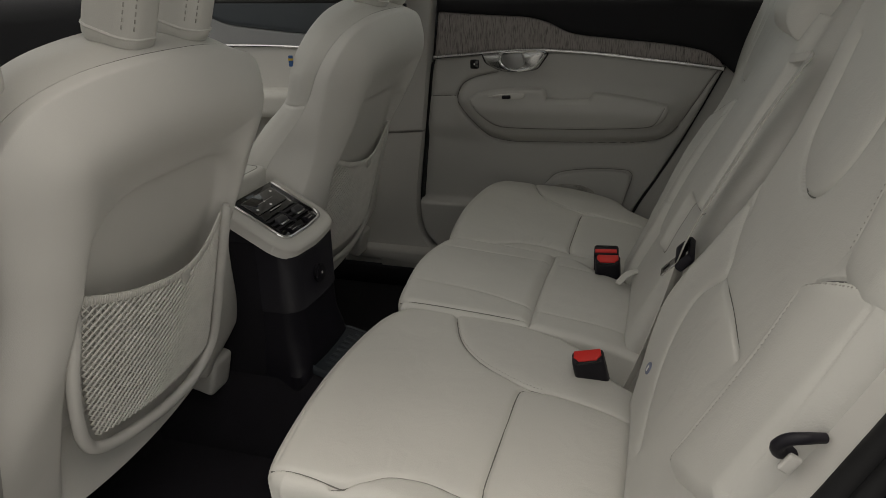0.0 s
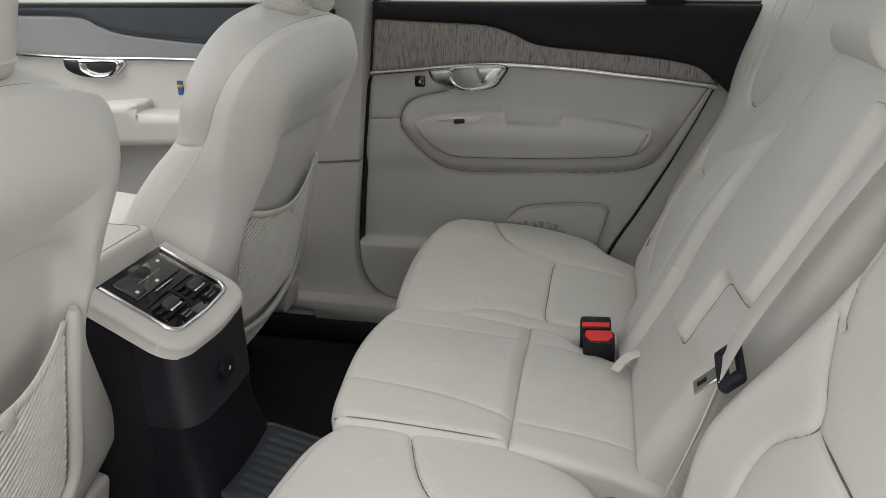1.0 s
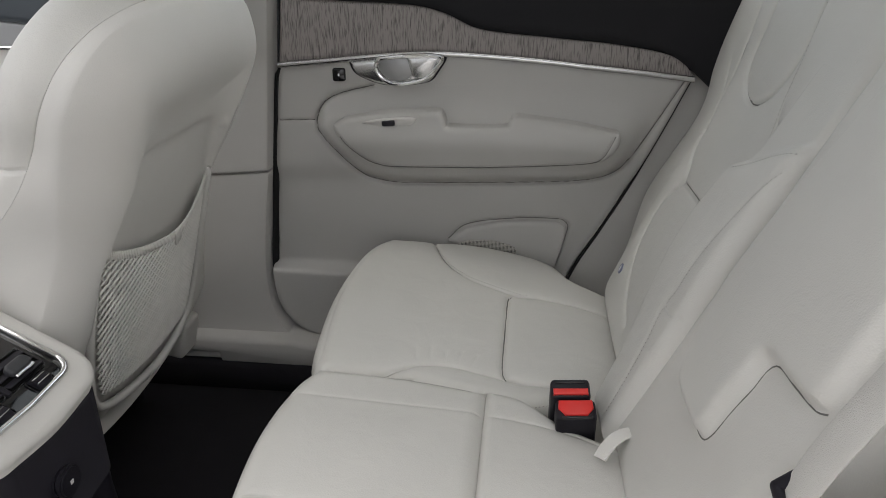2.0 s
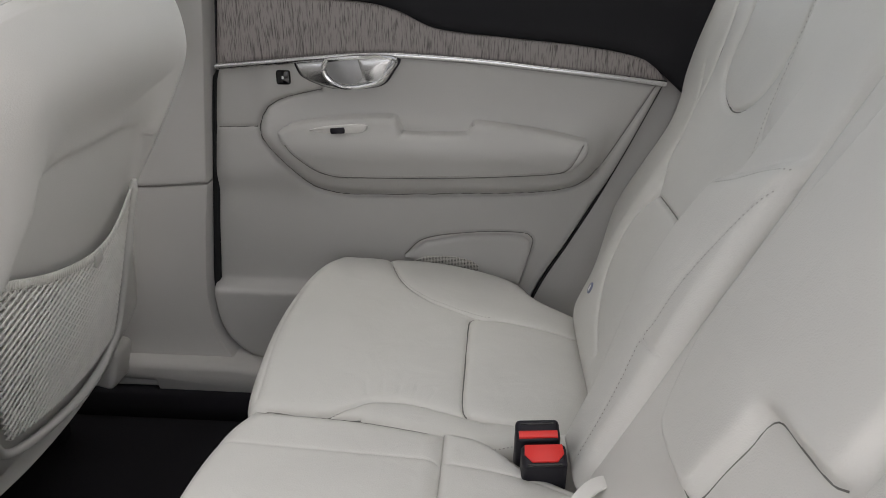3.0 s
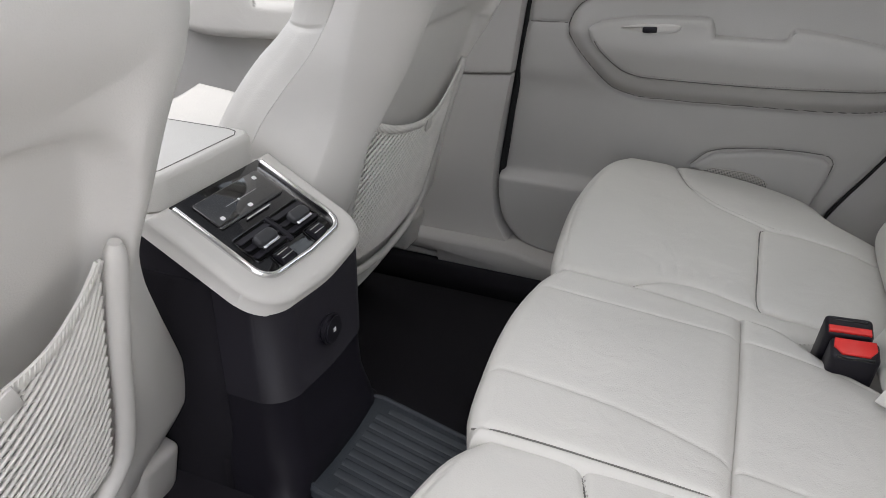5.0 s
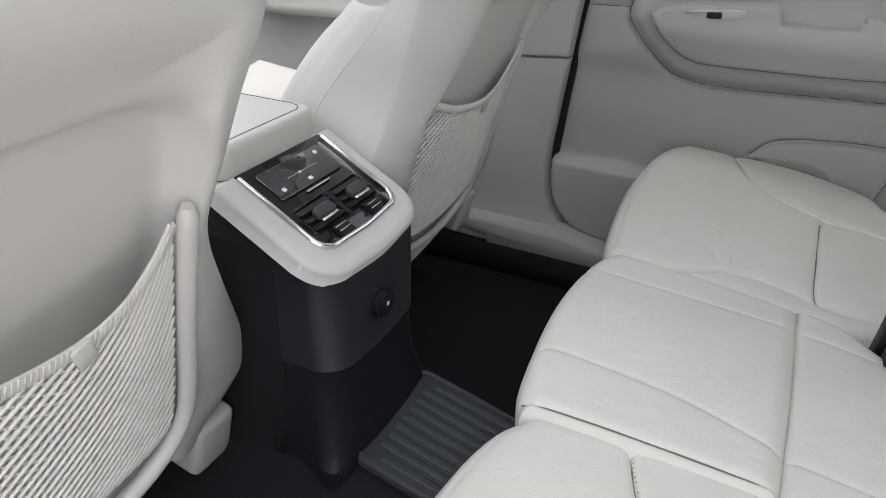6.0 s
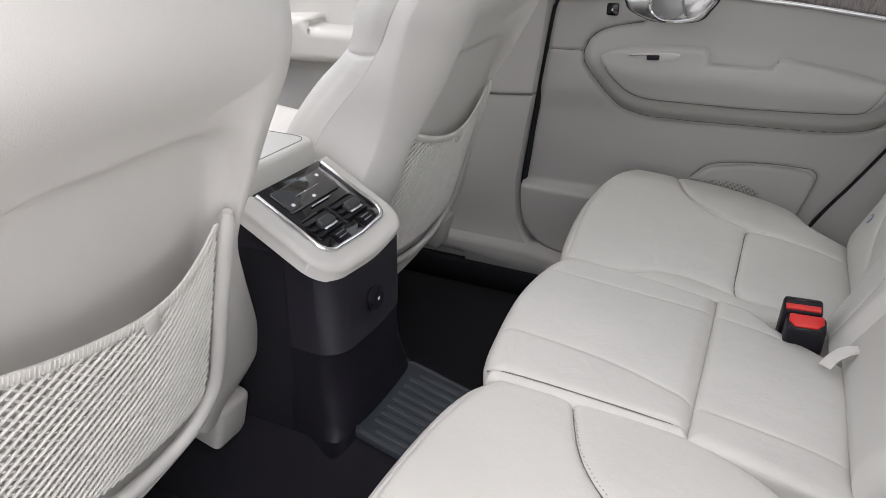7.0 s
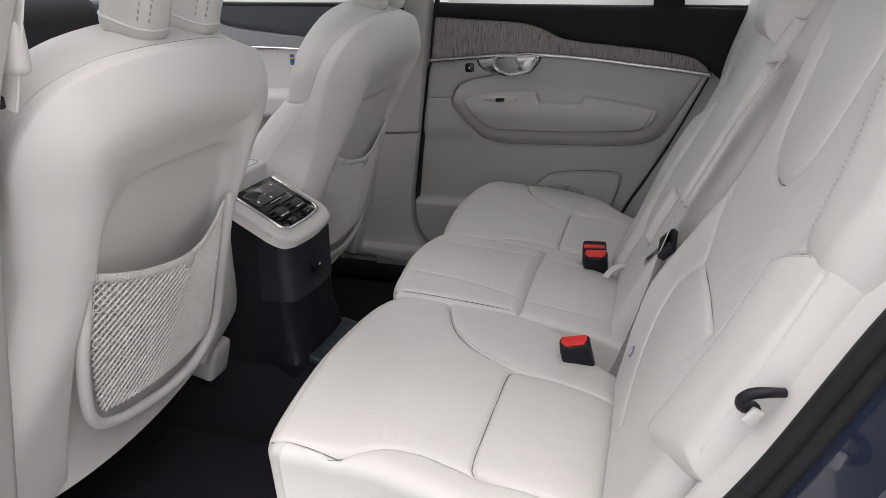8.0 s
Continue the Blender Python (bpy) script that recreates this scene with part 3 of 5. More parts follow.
    part("handle_bezel", plate(hb, on_door, 0.0, 0.019, 0.004), BLACK, t, "dark rim round the handle")
    cup = part("handle_cup", plate(np.array(hb) * 0.955 + np.array((-0.2855, 0.658)) * 0.045, on_door, 0.002, 0.023, 0.005), CHROME, t, "satin metal handle cup")
    # a flat plate whose darker metal paints the shade of the hollow
    hollow = spline([(-0.312, 0.677), (-0.317, 0.664), (-0.311, 0.651), (-0.296, 0.642), (-0.276, 0.641), (-0.262, 0.650), (-0.262, 0.664), (-0.268, 0.677), (-0.290, 0.678), (-0.312, 0.677)], 40)[:-1]
    part("hollow", plate(hollow, on_door, 0.0, 0.0236, 0.0006), SHADED_METAL, cup, "flat plate in darker metal, painted as the shaded hollow behind the lever")
    blade = spline([(-0.268, 0.679), (-0.264, 0.664), (-0.258, 0.648), (-0.243, 0.645), (-0.229, 0.652), (-0.221, 0.668), (-0.216, 0.680), (-0.240, 0.681), (-0.268, 0.679)], 40)[:-1]
    part("blade", plate(blade, on_door, 0.0, 0.0285, 0.003, 0.1), CHROME, cup, "satin metal pull blade")
    loop = spline([(-0.316, 0.677), (-0.321, 0.666), (-0.318, 0.653), (-0.305, 0.641), (-0.287, 0.636), (-0.258, 0.639), (-0.233, 0.648), (-0.220, 0.662), (-0.212, 0.681), (-0.265, 0.682), (-0.316, 0.677)], 80)[:-1]
    part("lever", sweep([on_door(x, z, 0.027) for x, z in loop], 0.0036, 8, closed=True), BRIGHT, t, "bright metal pull lever")
    lock = part("lock_plate", plate(rounded(0.022, 0.022, 0.004, cx=-0.387, cy=0.6485), on_door, 0.0, 0.021, 0.002), GLOSS, t, "gloss black lock button")
    part("lock_icon", plate(rounded(0.003, 0.0045, 0.0008, cx=-0.387, cy=0.6485), on_door, 0.02, 0.0216), PALE_PRINT, lock)
    # speaker
    sp = ([(-0.203, 0.345), (-0.1, 0.318), (-0.006, 0.300)], [(-0.169, 0.374), (-0.093, 0.389), (-0.014, 0.391), (0.008, 0.383)], [(-0.203, 0.345), (-0.169, 0.374)], [(-0.006, 0.300), (0.010, 0.362), (0.008, 0.383)])
    pad("speaker_cover", sp, lambda x, z: 0.010 + 0 * x, on_door, SHADED_DOOR_VINYL, t, nu=60, nv=30, roll=0.01, drop=0.006, deep=0.02)
    gr = spline([(-0.190, 0.330), (-0.186, 0.340), (-0.165, 0.350), (-0.125, 0.352), (-0.090, 0.345), (-0.075, 0.332), (-0.1, 0.320), (-0.190, 0.330)], 40)[:-1]
    part("speaker_grille", plate(gr, on_door, 0.0, 0.0125, 0.001), GRILLE, t, "perforated speaker grille")
    seal = [on_door(x, z, -0.004) for x, z in spline([(-0.25, 0.125)] + DOOR_LEFT[:-1] + [(-0.492, 0.664), (-0.480, 0.80), (-0.47, 0.95)], 90)]
    part("door_seal", sweep(seal, 0.007, 8), RUBBER, t, "black rubber door seal")
    part("rear_seal", sweep([on_door(x + 0.003, z, -0.010) for x, z in spline([(-0.03, 0.133), (0.022, 0.283), (0.070, 0.375), (0.113, 0.458), (0.155, 0.55), (0.198, 0.650)], 50)], 0.003, 8), RUBBER, t, "black rubber door seal")


far_rear_door()


def far_windows():
    for k, (x0, x1) in enumerate(((-0.45, 0.062), (0.118, 0.60), (-1.42, -0.56))):
        w = thing("window_%d" % (k + 1), ((x0 + x1) / 2, 0.69, 0.80), "clear side window over the door", "window", kind="structure")
        ob = part("pane", plate([(x0, 0.79), (x1, 0.79), (x1, 1.16), (x0, 1.16)], lambda a, b, h: (a, 0.70 - h - 0.25 * (b - 0.79), b), -0.004, 0.0), GLASS, w)
        ob.visible_shadow = False
        part("window_frame", sweep([(x0, 0.705, 0.797), (x1, 0.705, 0.795)], 0.008, 8), RUBBER, w)
    post = part("window_post", plate([(0.055, 0.78), (0.125, 0.78), (0.105, 1.2), (0.035, 1.2)], lambda a, b, h: (a, 0.70 - h - 0.25 * (b - 0.79), b), -0.02, 0.02, 0.004), DARK_SOFT)
    tagged(post, "black post between door and quarter window", "post", kind="structure")
    rail = slab("roof_rail_far", (-1.0, 0.55, 1.15), (1.2, 0.66, 1.25), HEADLINER)
    tagged(rail, "pale roof edge over the far windows", "roof edge", kind="structure")


far_windows()


def far_rear_trim():
    pts = [(-0.03, 0.10), (0.33, 0.10), (0.33, 0.655), (0.201, 0.655), (0.158, 0.55), (0.116, 0.458), (0.073, 0.375), (0.025, 0.283)]
    ob = part("rear_pillar_trim", plate(pts, on_door, -0.035, -0.010, 0.004), SHADED_PLASTIC)
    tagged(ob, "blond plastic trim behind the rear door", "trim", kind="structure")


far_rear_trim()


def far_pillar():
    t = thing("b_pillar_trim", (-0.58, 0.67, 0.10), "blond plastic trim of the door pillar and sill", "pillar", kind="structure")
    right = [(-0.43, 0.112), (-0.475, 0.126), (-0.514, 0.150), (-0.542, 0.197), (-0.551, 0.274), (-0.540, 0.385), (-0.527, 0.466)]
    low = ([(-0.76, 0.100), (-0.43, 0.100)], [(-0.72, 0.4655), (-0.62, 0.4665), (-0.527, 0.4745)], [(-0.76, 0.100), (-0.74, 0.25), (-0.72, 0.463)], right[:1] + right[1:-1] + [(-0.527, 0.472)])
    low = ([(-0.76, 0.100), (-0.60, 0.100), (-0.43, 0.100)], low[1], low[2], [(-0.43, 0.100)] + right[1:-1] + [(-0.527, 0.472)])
    pad("lower_trim", low, lambda x, z: 0.022 + 0.045 * np.exp(-np.maximum(z - 0.095, 0) / 0.045), on_door, SHADED_PLASTIC, t, nu=100, nv=120, roll=0.002, drop=0.0012, deep=0.05)
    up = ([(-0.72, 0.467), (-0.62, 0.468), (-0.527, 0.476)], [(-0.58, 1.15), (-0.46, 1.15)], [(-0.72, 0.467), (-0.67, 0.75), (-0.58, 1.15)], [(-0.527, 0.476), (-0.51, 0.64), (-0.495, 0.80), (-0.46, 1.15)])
    pad("upper_trim", up, lambda x, z: 0.026 + 0.20 * np.maximum(z - 0.82, 0), on_door, SHADED_PLASTIC, t, nu=60, nv=90, roll=0.002, drop=0.0012, deep=0.05)
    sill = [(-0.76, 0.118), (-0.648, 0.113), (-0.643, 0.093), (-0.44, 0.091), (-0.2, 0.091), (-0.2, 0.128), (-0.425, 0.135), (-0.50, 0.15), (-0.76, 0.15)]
    part("sill_trim", plate(sill, lambda a, b, h: (a, 0.66 - h, b), -0.03, 0.042, 0.01), SHADED_PLASTIC, t)
    slab("sill_carpet", (-0.80, 0.600, 0.04), (0.0, 0.66, 0.10), CARPET, t)
    belt = ribbon([(-0.575, 0.615, 0.70 + 0.1 * k) for k in range(6)], [(1, 0, 0)], 0.046, 0.0016)
    part("seat_belt", belt, WEB, t, "pale seat belt webbing")
    part("belt_slider", block((0.05, 0.02, 0.09), pose(-0.575, 0.62, 0.83), 0.008, 3), PLASTIC, t)
    part("belt_slot", block((0.034, 0.012, 0.012), pose(-0.560, 0.618, 0.79), 0.003), BLACK, t)


far_pillar()


def far_front_door():
    t = thing("front_door", (-1.05, 0.70, 0.13), "closed front door with blond panel, metal strip and charcoal top", "door")
    y = lambda a, b, h: (a, 0.71 - h, b)
    trim = [(-1.60, 0.700), (-1.22, 0.684), (-1.0, 0.683), (-0.89, 0.681), (-0.68, 0.672)]
    top = [(-1.60, 0.778), (-1.22, 0.775), (-1.15, 0.755), (-1.09, 0.737), (-0.95, 0.722), (-0.84, 0.712), (-0.68, 0.690)]
    sides = ([(-1.60, 0.10), (-0.70, 0.10)], trim, [(-1.60, 0.10), (-1.60, 0.70)], [(-0.70, 0.10), (-0.68, 0.672)])
    pad("panel", sides, lambda a, b: -0.004 + 0.006 * step(b, 0.47, 0.006), y, VINYL, t, nu=120, nv=90, roll=0.01, drop=0.008, deep=0.03,
        seams=[([(-1.45, 0.60), (-1.32, 0.52), (-1.22, 0.462), (-1.08, 0.458), (-0.95, 0.463), (-0.7, 0.470)], 0.0029, 0.005), ([(-1.30, 0.52), (-1.10, 0.33), (-1.02, 0.25)], 0.0028, 0.012)])
    pad("inlay", (trim, top, [(-1.60, 0.70), (-1.60, 0.778)], [(-0.68, 0.672), (-0.68, 0.690)]), flat(0.004), y, INLAY_SHEEN, t, "wood inlay painted pale grey for the light it reflects", nu=60, nv=12, roll=0.006, drop=0.003, deep=0.02)
    pad("upper_panel", (top, [(-1.60, 0.806), (-0.66, 0.806)], [(-1.60, 0.778), (-1.60, 0.806)], [(-0.68, 0.690), (-0.66, 0.806)]), flat(0.012), y, CHARCOAL_SHEEN, t, "charcoal soft plastic upper panel, painted blue-grey for its reflection", nu=60, nv=24, roll=0.014, drop=0.01, deep=0.04)
    part("trim_strip", sweep([y(a, b, 0.008) for a, b in spline(trim, 40)], 0.0042, 8), CHROME, t, "satin metal strip")
    arm = ([(-1.29, 0.545), (-1.24, 0.505), (-1.16, 0.489), (-0.95, 0.497), (-0.70, 0.505)], [(-1.29, 0.555), (-1.23, 0.575), (-1.05, 0.592), (-1.035, 0.570), (-0.92, 0.571), (-0.70, 0.575)], [(-1.29, 0.545), (-1.29, 0.555)], [(-0.70, 0.505), (-0.70, 0.575)])
    ar = pad("armrest", arm, flat(0.075), y, LEATHER, t, "padded leather armrest", nu=80, nv=40, roll=0.022, drop=0.02, deep=0.08)
    part("window_switch", block((0.03, 0.008, 0.006), pose(-1.165, 0.645, 0.581), 0.002), BLACK, ar, "black window switch")
    cup = spline([(-1.25, 0.682), (-1.245, 0.655), (-1.20, 0.638), (-1.14, 0.636), (-1.108, 0.650), (-1.095, 0.681), (-1.25, 0.682)], 40)[:-1]
    part("handle_cup", plate(cup, y, 0.0, 0.012, 0.004), CHROME, t, "satin metal handle cup")
    loop = spline([(-1.20, 0.676), (-1.195, 0.655), (-1.16, 0.642), (-1.12, 0.650), (-1.105, 0.676), (-1.20, 0.676)], 40)[:-1]
    part("lever", sweep([y(a, b, 0.018) for a, b in loop], 0.004, 8, closed=True), BRIGHT, t, "bright metal pull lever")


far_front_door()


# ---------------------------------------------------------------- rear seats
def cushion_height(x, y):
    return 0.3286 - 0.10 * x + 0.006 * bell(y, 0.43, 0.16) + 0.006 * step(y, 0.55, 0.03) - 0.02 * step(x, 0.07, 0.02)


def rear_seat(dy, near):
    def on_back(y, s, h):
        return back_plane(y + dy, s, h)

    def on_top(x, y, h):
        return (x, y + dy, h)

    t = thing("rear_seat", (-0.1, 0.43 + dy, 0.20), "blond leather rear seat with stitched seams and side bolster", "car seat", "rear outer seats")
    inner = [(-0.305, 0.206), (-0.26, 0.213), (-0.20, 0.216), (-0.106, 0.202), (-0.06, 0.196), (-0.02, 0.212), (0.04, 0.222), (0.11, 0.22)]
    outer = [(-0.305, 0.650), (-0.222, 0.664), (-0.140, 0.672), (-0.063, 0.656), (-0.01, 0.628), (0.022, 0.580), (0.06, 0.560), (0.11, 0.555)]
    front = [(-0.305, 0.206), (-0.333, 0.235), (-0.348, 0.38), (-0.346, 0.51), (-0.332, 0.60), (-0.305, 0.650)]
    back = [(0.11, 0.22), (0.11, 0.555)]
    wing_out = [(-0.226, 0.66), (-0.195, 0.577), (-0.155, 0.529), (-0.110, 0.503), (-0.077, 0.491), (-0.052, 0.489), (0.10, 0.469)]
    square = [(-0.058, 0.488), (-0.078, 0.484), (-0.0855, 0.468), (-0.087, 0.354), (-0.087, 0.275), (-0.080, 0.257), (-0.06, 0.251), (0.10, 0.249)]
    wing_in = [(-0.250, 0.223), (-0.236, 0.227), (-0.213, 0.243), (-0.191, 0.258), (-0.151, 0.264), (-0.110, 0.257), (-0.06, 0.251)]
    lip = [(x + 0.012, y) for x, y in front[1:-1]]
    side = [(-0.305, 0.219), (-0.25, 0.222), (-0.20, 0.226)]
    if near:
        side = [(-0.324, 0.224), (-0.288, 0.226), (-0.255, 0.226), (-0.236, 0.227)]
    seams = [(lip, 0.0022, 0.003), (side, 0.005, 0.003), (wing_out, 0.008, 0.0040), (square, 0.009, 0.0045), (wing_in, 0.008, 0.0040)]
    # small creases where the leather gathers at the inner wing
    creases = [([(-0.20 + 0.018 * k, 0.268), (-0.205 + 0.021 * k, 0.292 + 0.006 * (k % 2))], 0.0008, 0.003) for k in range(5)]
    c = pad("cushion", (inner, outer, front, back), cushion_height, on_top, LEATHER, t, "stitched leather seat cushion", res=0.0017, roll=0.026, drop=0.024,
            deep=0.13, inset=0.03, seams=seams + creases, power=2.2, clump=0.2)
    stitches([(x, y + 0.005) for x, y in wing_out[:-1]], c, on_top)
    if not near:
        stitches([(x, y + 0.007) for x, y in inner[1:6]], c, on_top)
    # backrest
    bot = [(0.135, -0.075), (0.56, -0.075)]
    rig = [(0.56, -0.075), (0.600, -0.035), (0.690, 0.07), (0.692, 0.17), (0.682, 0.26), (0.715, 0.32), (0.735, 0.38), (0.735, 0.48), (0.66, 0.60)]
    if near:
        rig = [(0.50, -0.075), (0.540, -0.03), (0.570, 0.02), (0.586, 0.07), (0.580, 0.13), (0.570, 0.20), (0.566, 0.32), (0.57, 0.40), (0.575, 0.48), (0.56, 0.60)]
    top = [(0.135, 0.58), (0.25, 0.635), (0.40, 0.65), (0.52, 0.64), rig[-1]]
    lef = [(0.135, -0.075), (0.130, 0.3), (0.135, 0.58)]
    if near:
        lef = [(0.135, -0.075), (0.128, 0.18), (0.118, 0.27), (0.105, 0.32), (0.095, 0.42), (0.095, 0.58)]
        top = [(0.095, 0.58), (0.17, 0.61)] + top[1:]
    lumbar = [(0.540, 0.238), (0.505, 0.205), (0.468, 0.172), (0.494, 0.12), (0.475, 0.047), (0.420, 0.002), (0.352, -0.022)]
    bar = SB([(0.462, 0.539), (0.362, 0.541), (0.275, 0.539)])
    wing = SB([(0.533, 0.608), (0.545, 0.64), (0.55, 0.70), (0.60, 0.82)])
    patch_line = SB([(0.60, 0.69), (0.560, 0.645), (0.533, 0.608), (0.52, 0.60)])
    oval = SB([(0.525, 0.80), (0.512, 0.737), (0.500, 0.700), (0.465, 0.672), (0.415, 0.662), (0.375, 0.676), (0.354, 0.705), (0.345, 0.74), (0.335, 0.82)])
    edge = SB([(0.33 - 0.08 * near, 0.80), (0.315 - 0.08 * near, 0.715), (0.302 - 0.08 * near, 0.666), (0.283 - 0.08 * near, 0.625)])
    bh = lambda y, s: 0.004 + 0.008 * bell(s, 0.10, 0.12) + (0.030 * step(y, 0.555, 0.03) if near else -0.028 * step(y, 0.56, 0.022) * step(-s, -0.30, 0.03)) + 0.05 * step(s, 0.42, 0.05) * 0.4 + (0.012 if near else 0.014) * step(np.interp(s, [0.28, 0.33, 0.41, 0.47, 0.60], [0.19, 0.215, 0.25, 0.28, 0.32] if near else [0.272, 0.302, 0.334, 0.362, 0.40]) - y, 0.0, 0.012) * step(s, 0.302, 0.006)
    b = pad("backrest", (bot, top, lef, rig), bh, on_back, LEATHER, t, "stitched leather backrest", res=0.0021, roll=0.035, drop=0.035, deep=0.08, clump=0.2,
            seams=[(lumbar, 0.010, 0.0055), (bar, 0.010, 0.0045), (wing, 0.006, 0.005), (patch_line, 0.006, 0.004), (oval, 0.011, 0.006), (edge, 0.007, 0.0045)])
    stitches([(y + 0.006, s) for y, s in edge], b, on_back)
    bol = ([(0.138, -0.075), (0.226, -0.080)], [(0.138, 0.575), (0.20, 0.585), (0.225, 0.575)], [(0.138, -0.075), (0.134, 0.1), (0.136, 0.300), (0.138, 0.575)], [(0.226, -0.080), (0.244, 0.0), (0.264, 0.050), (0.282, 0.12), (0.284, 0.17), (0.276, 0.23), (0.266, 0.27), (0.262, 0.36), (0.250, 0.46), (0.225, 0.575)])
    bolh = lambda y, s: 0.040 + 0.006 * bell(s, 0.17, 0.1) - 0.016 * step(s - np.interp(y, [0.142, 0.18, 0.215, 0.25], [0.305, 0.288, 0.268, 0.252]), 0.004, 0.004)
    cross = [(0.142, 0.305), (0.18, 0.288), (0.215, 0.268), (0.250, 0.252)]
    fold = [(0.190, 0.090), (0.166, 0.094), (0.144, 0.100)]
    row = [(0.166, -0.05), (0.172, 0.0), (0.180, 0.045), (0.191, 0.088), (0.184, 0.115), (0.181, 0.16), (0.165, 0.228), (0.150, 0.280)]
    if near:
        # broad roll with an upper cross seam, a stitched crest and a seam along its outer flank
        bol = ([(0.110, 0.116), (0.150, 0.090), (0.215, 0.057), (0.262, 0.036)], [(0.100, 0.56), (0.15, 0.57), (0.200, 0.57), (0.240, 0.56)],
               [(0.110, 0.116), (0.108, 0.22), (0.106, 0.342), (0.100, 0.56)], [(0.262, 0.036), (0.256, 0.075), (0.252, 0.14), (0.250, 0.21), (0.262, 0.272), (0.266, 0.36), (0.260, 0.46), (0.240, 0.56)])
        cross = [(0.115, 0.334), (0.139, 0.324), (0.200, 0.296), (0.258, 0.267)]
        fold = [(0.258, 0.044), (0.240, 0.052), (0.220, 0.054)]
        row = [(0.236, 0.062), (0.226, 0.10), (0.222, 0.15), (0.220, 0.21), (0.232, 0.262)]
        bolh = lambda y, s: 0.012 + 0.010 * bell(y, 0.19, 0.06) - 0.012 * step(s - np.interp(y, [0.115, 0.139, 0.20, 0.258], [0.334, 0.324, 0.296, 0.267]), 0.004, 0.004)
    bo = pad("side_bolster", bol, bolh, on_back, LEATHER, t, "raised stitched side bolster", res=0.0019, roll=0.024 if near else 0.020, drop=0.026 if near else 0.024, deep=0.08 if near else 0.05, seams=([([(0.120, 0.135), (0.121, 0.222), (0.126, 0.310)], 0.0028, 0.003)] if near else []) + [(fold, 0.0028, 0.0035), (row, 0.0028, 0.0028), (cross, 0.009 if near else 0.0029, 0.003)], power=1.8)
    stitches([(y - 0.005, s) for y, s in row], bo, on_back)
    stitches([(y, s - 0.006) for y, s in cross], bo, on_back)
    # tag for the child seat anchor
    tag = part("anchor_tag", plate([(0.4905 + 0.0085 * math.cos(k / 20 * 2 * math.pi), 0.004 + 0.0085 * math.sin(k / 20 * 2 * math.pi)) for k in range(20)], lambda y, s, h: on_back(y, s, on_surface(b, y, s) + h), -0.002, 0.0016, 0.0008), TAG, t, "round grey anchor tag")
    part("anchor_icon", plate(rounded(0.004, 0.009, 0.001, cx=0.490, cy=0.004), lambda y, s, h: on_back(y, s, on_surface(b, y, s) + h), 0.0010, 0.0020), PALE_PRINT, tag)
    hr = ([(0.27, 0.655), (0.52, 0.655)], [(0.29, 0.83), (0.50, 0.83)], [(0.27, 0.655), (0.27, 0.75), (0.29, 0.83)], [(0.52, 0.655), (0.525, 0.75), (0.50, 0.83)])
    pad("headrest", hr, flat(0.03), on_back, LEATHER, t, "leather headrest", nu=50, nv=40, roll=0.04, drop=0.04, deep=0.08)
    return t


far_seat = rear_seat(0.0, False)
near_seat = rear_seat(-0.75, True)


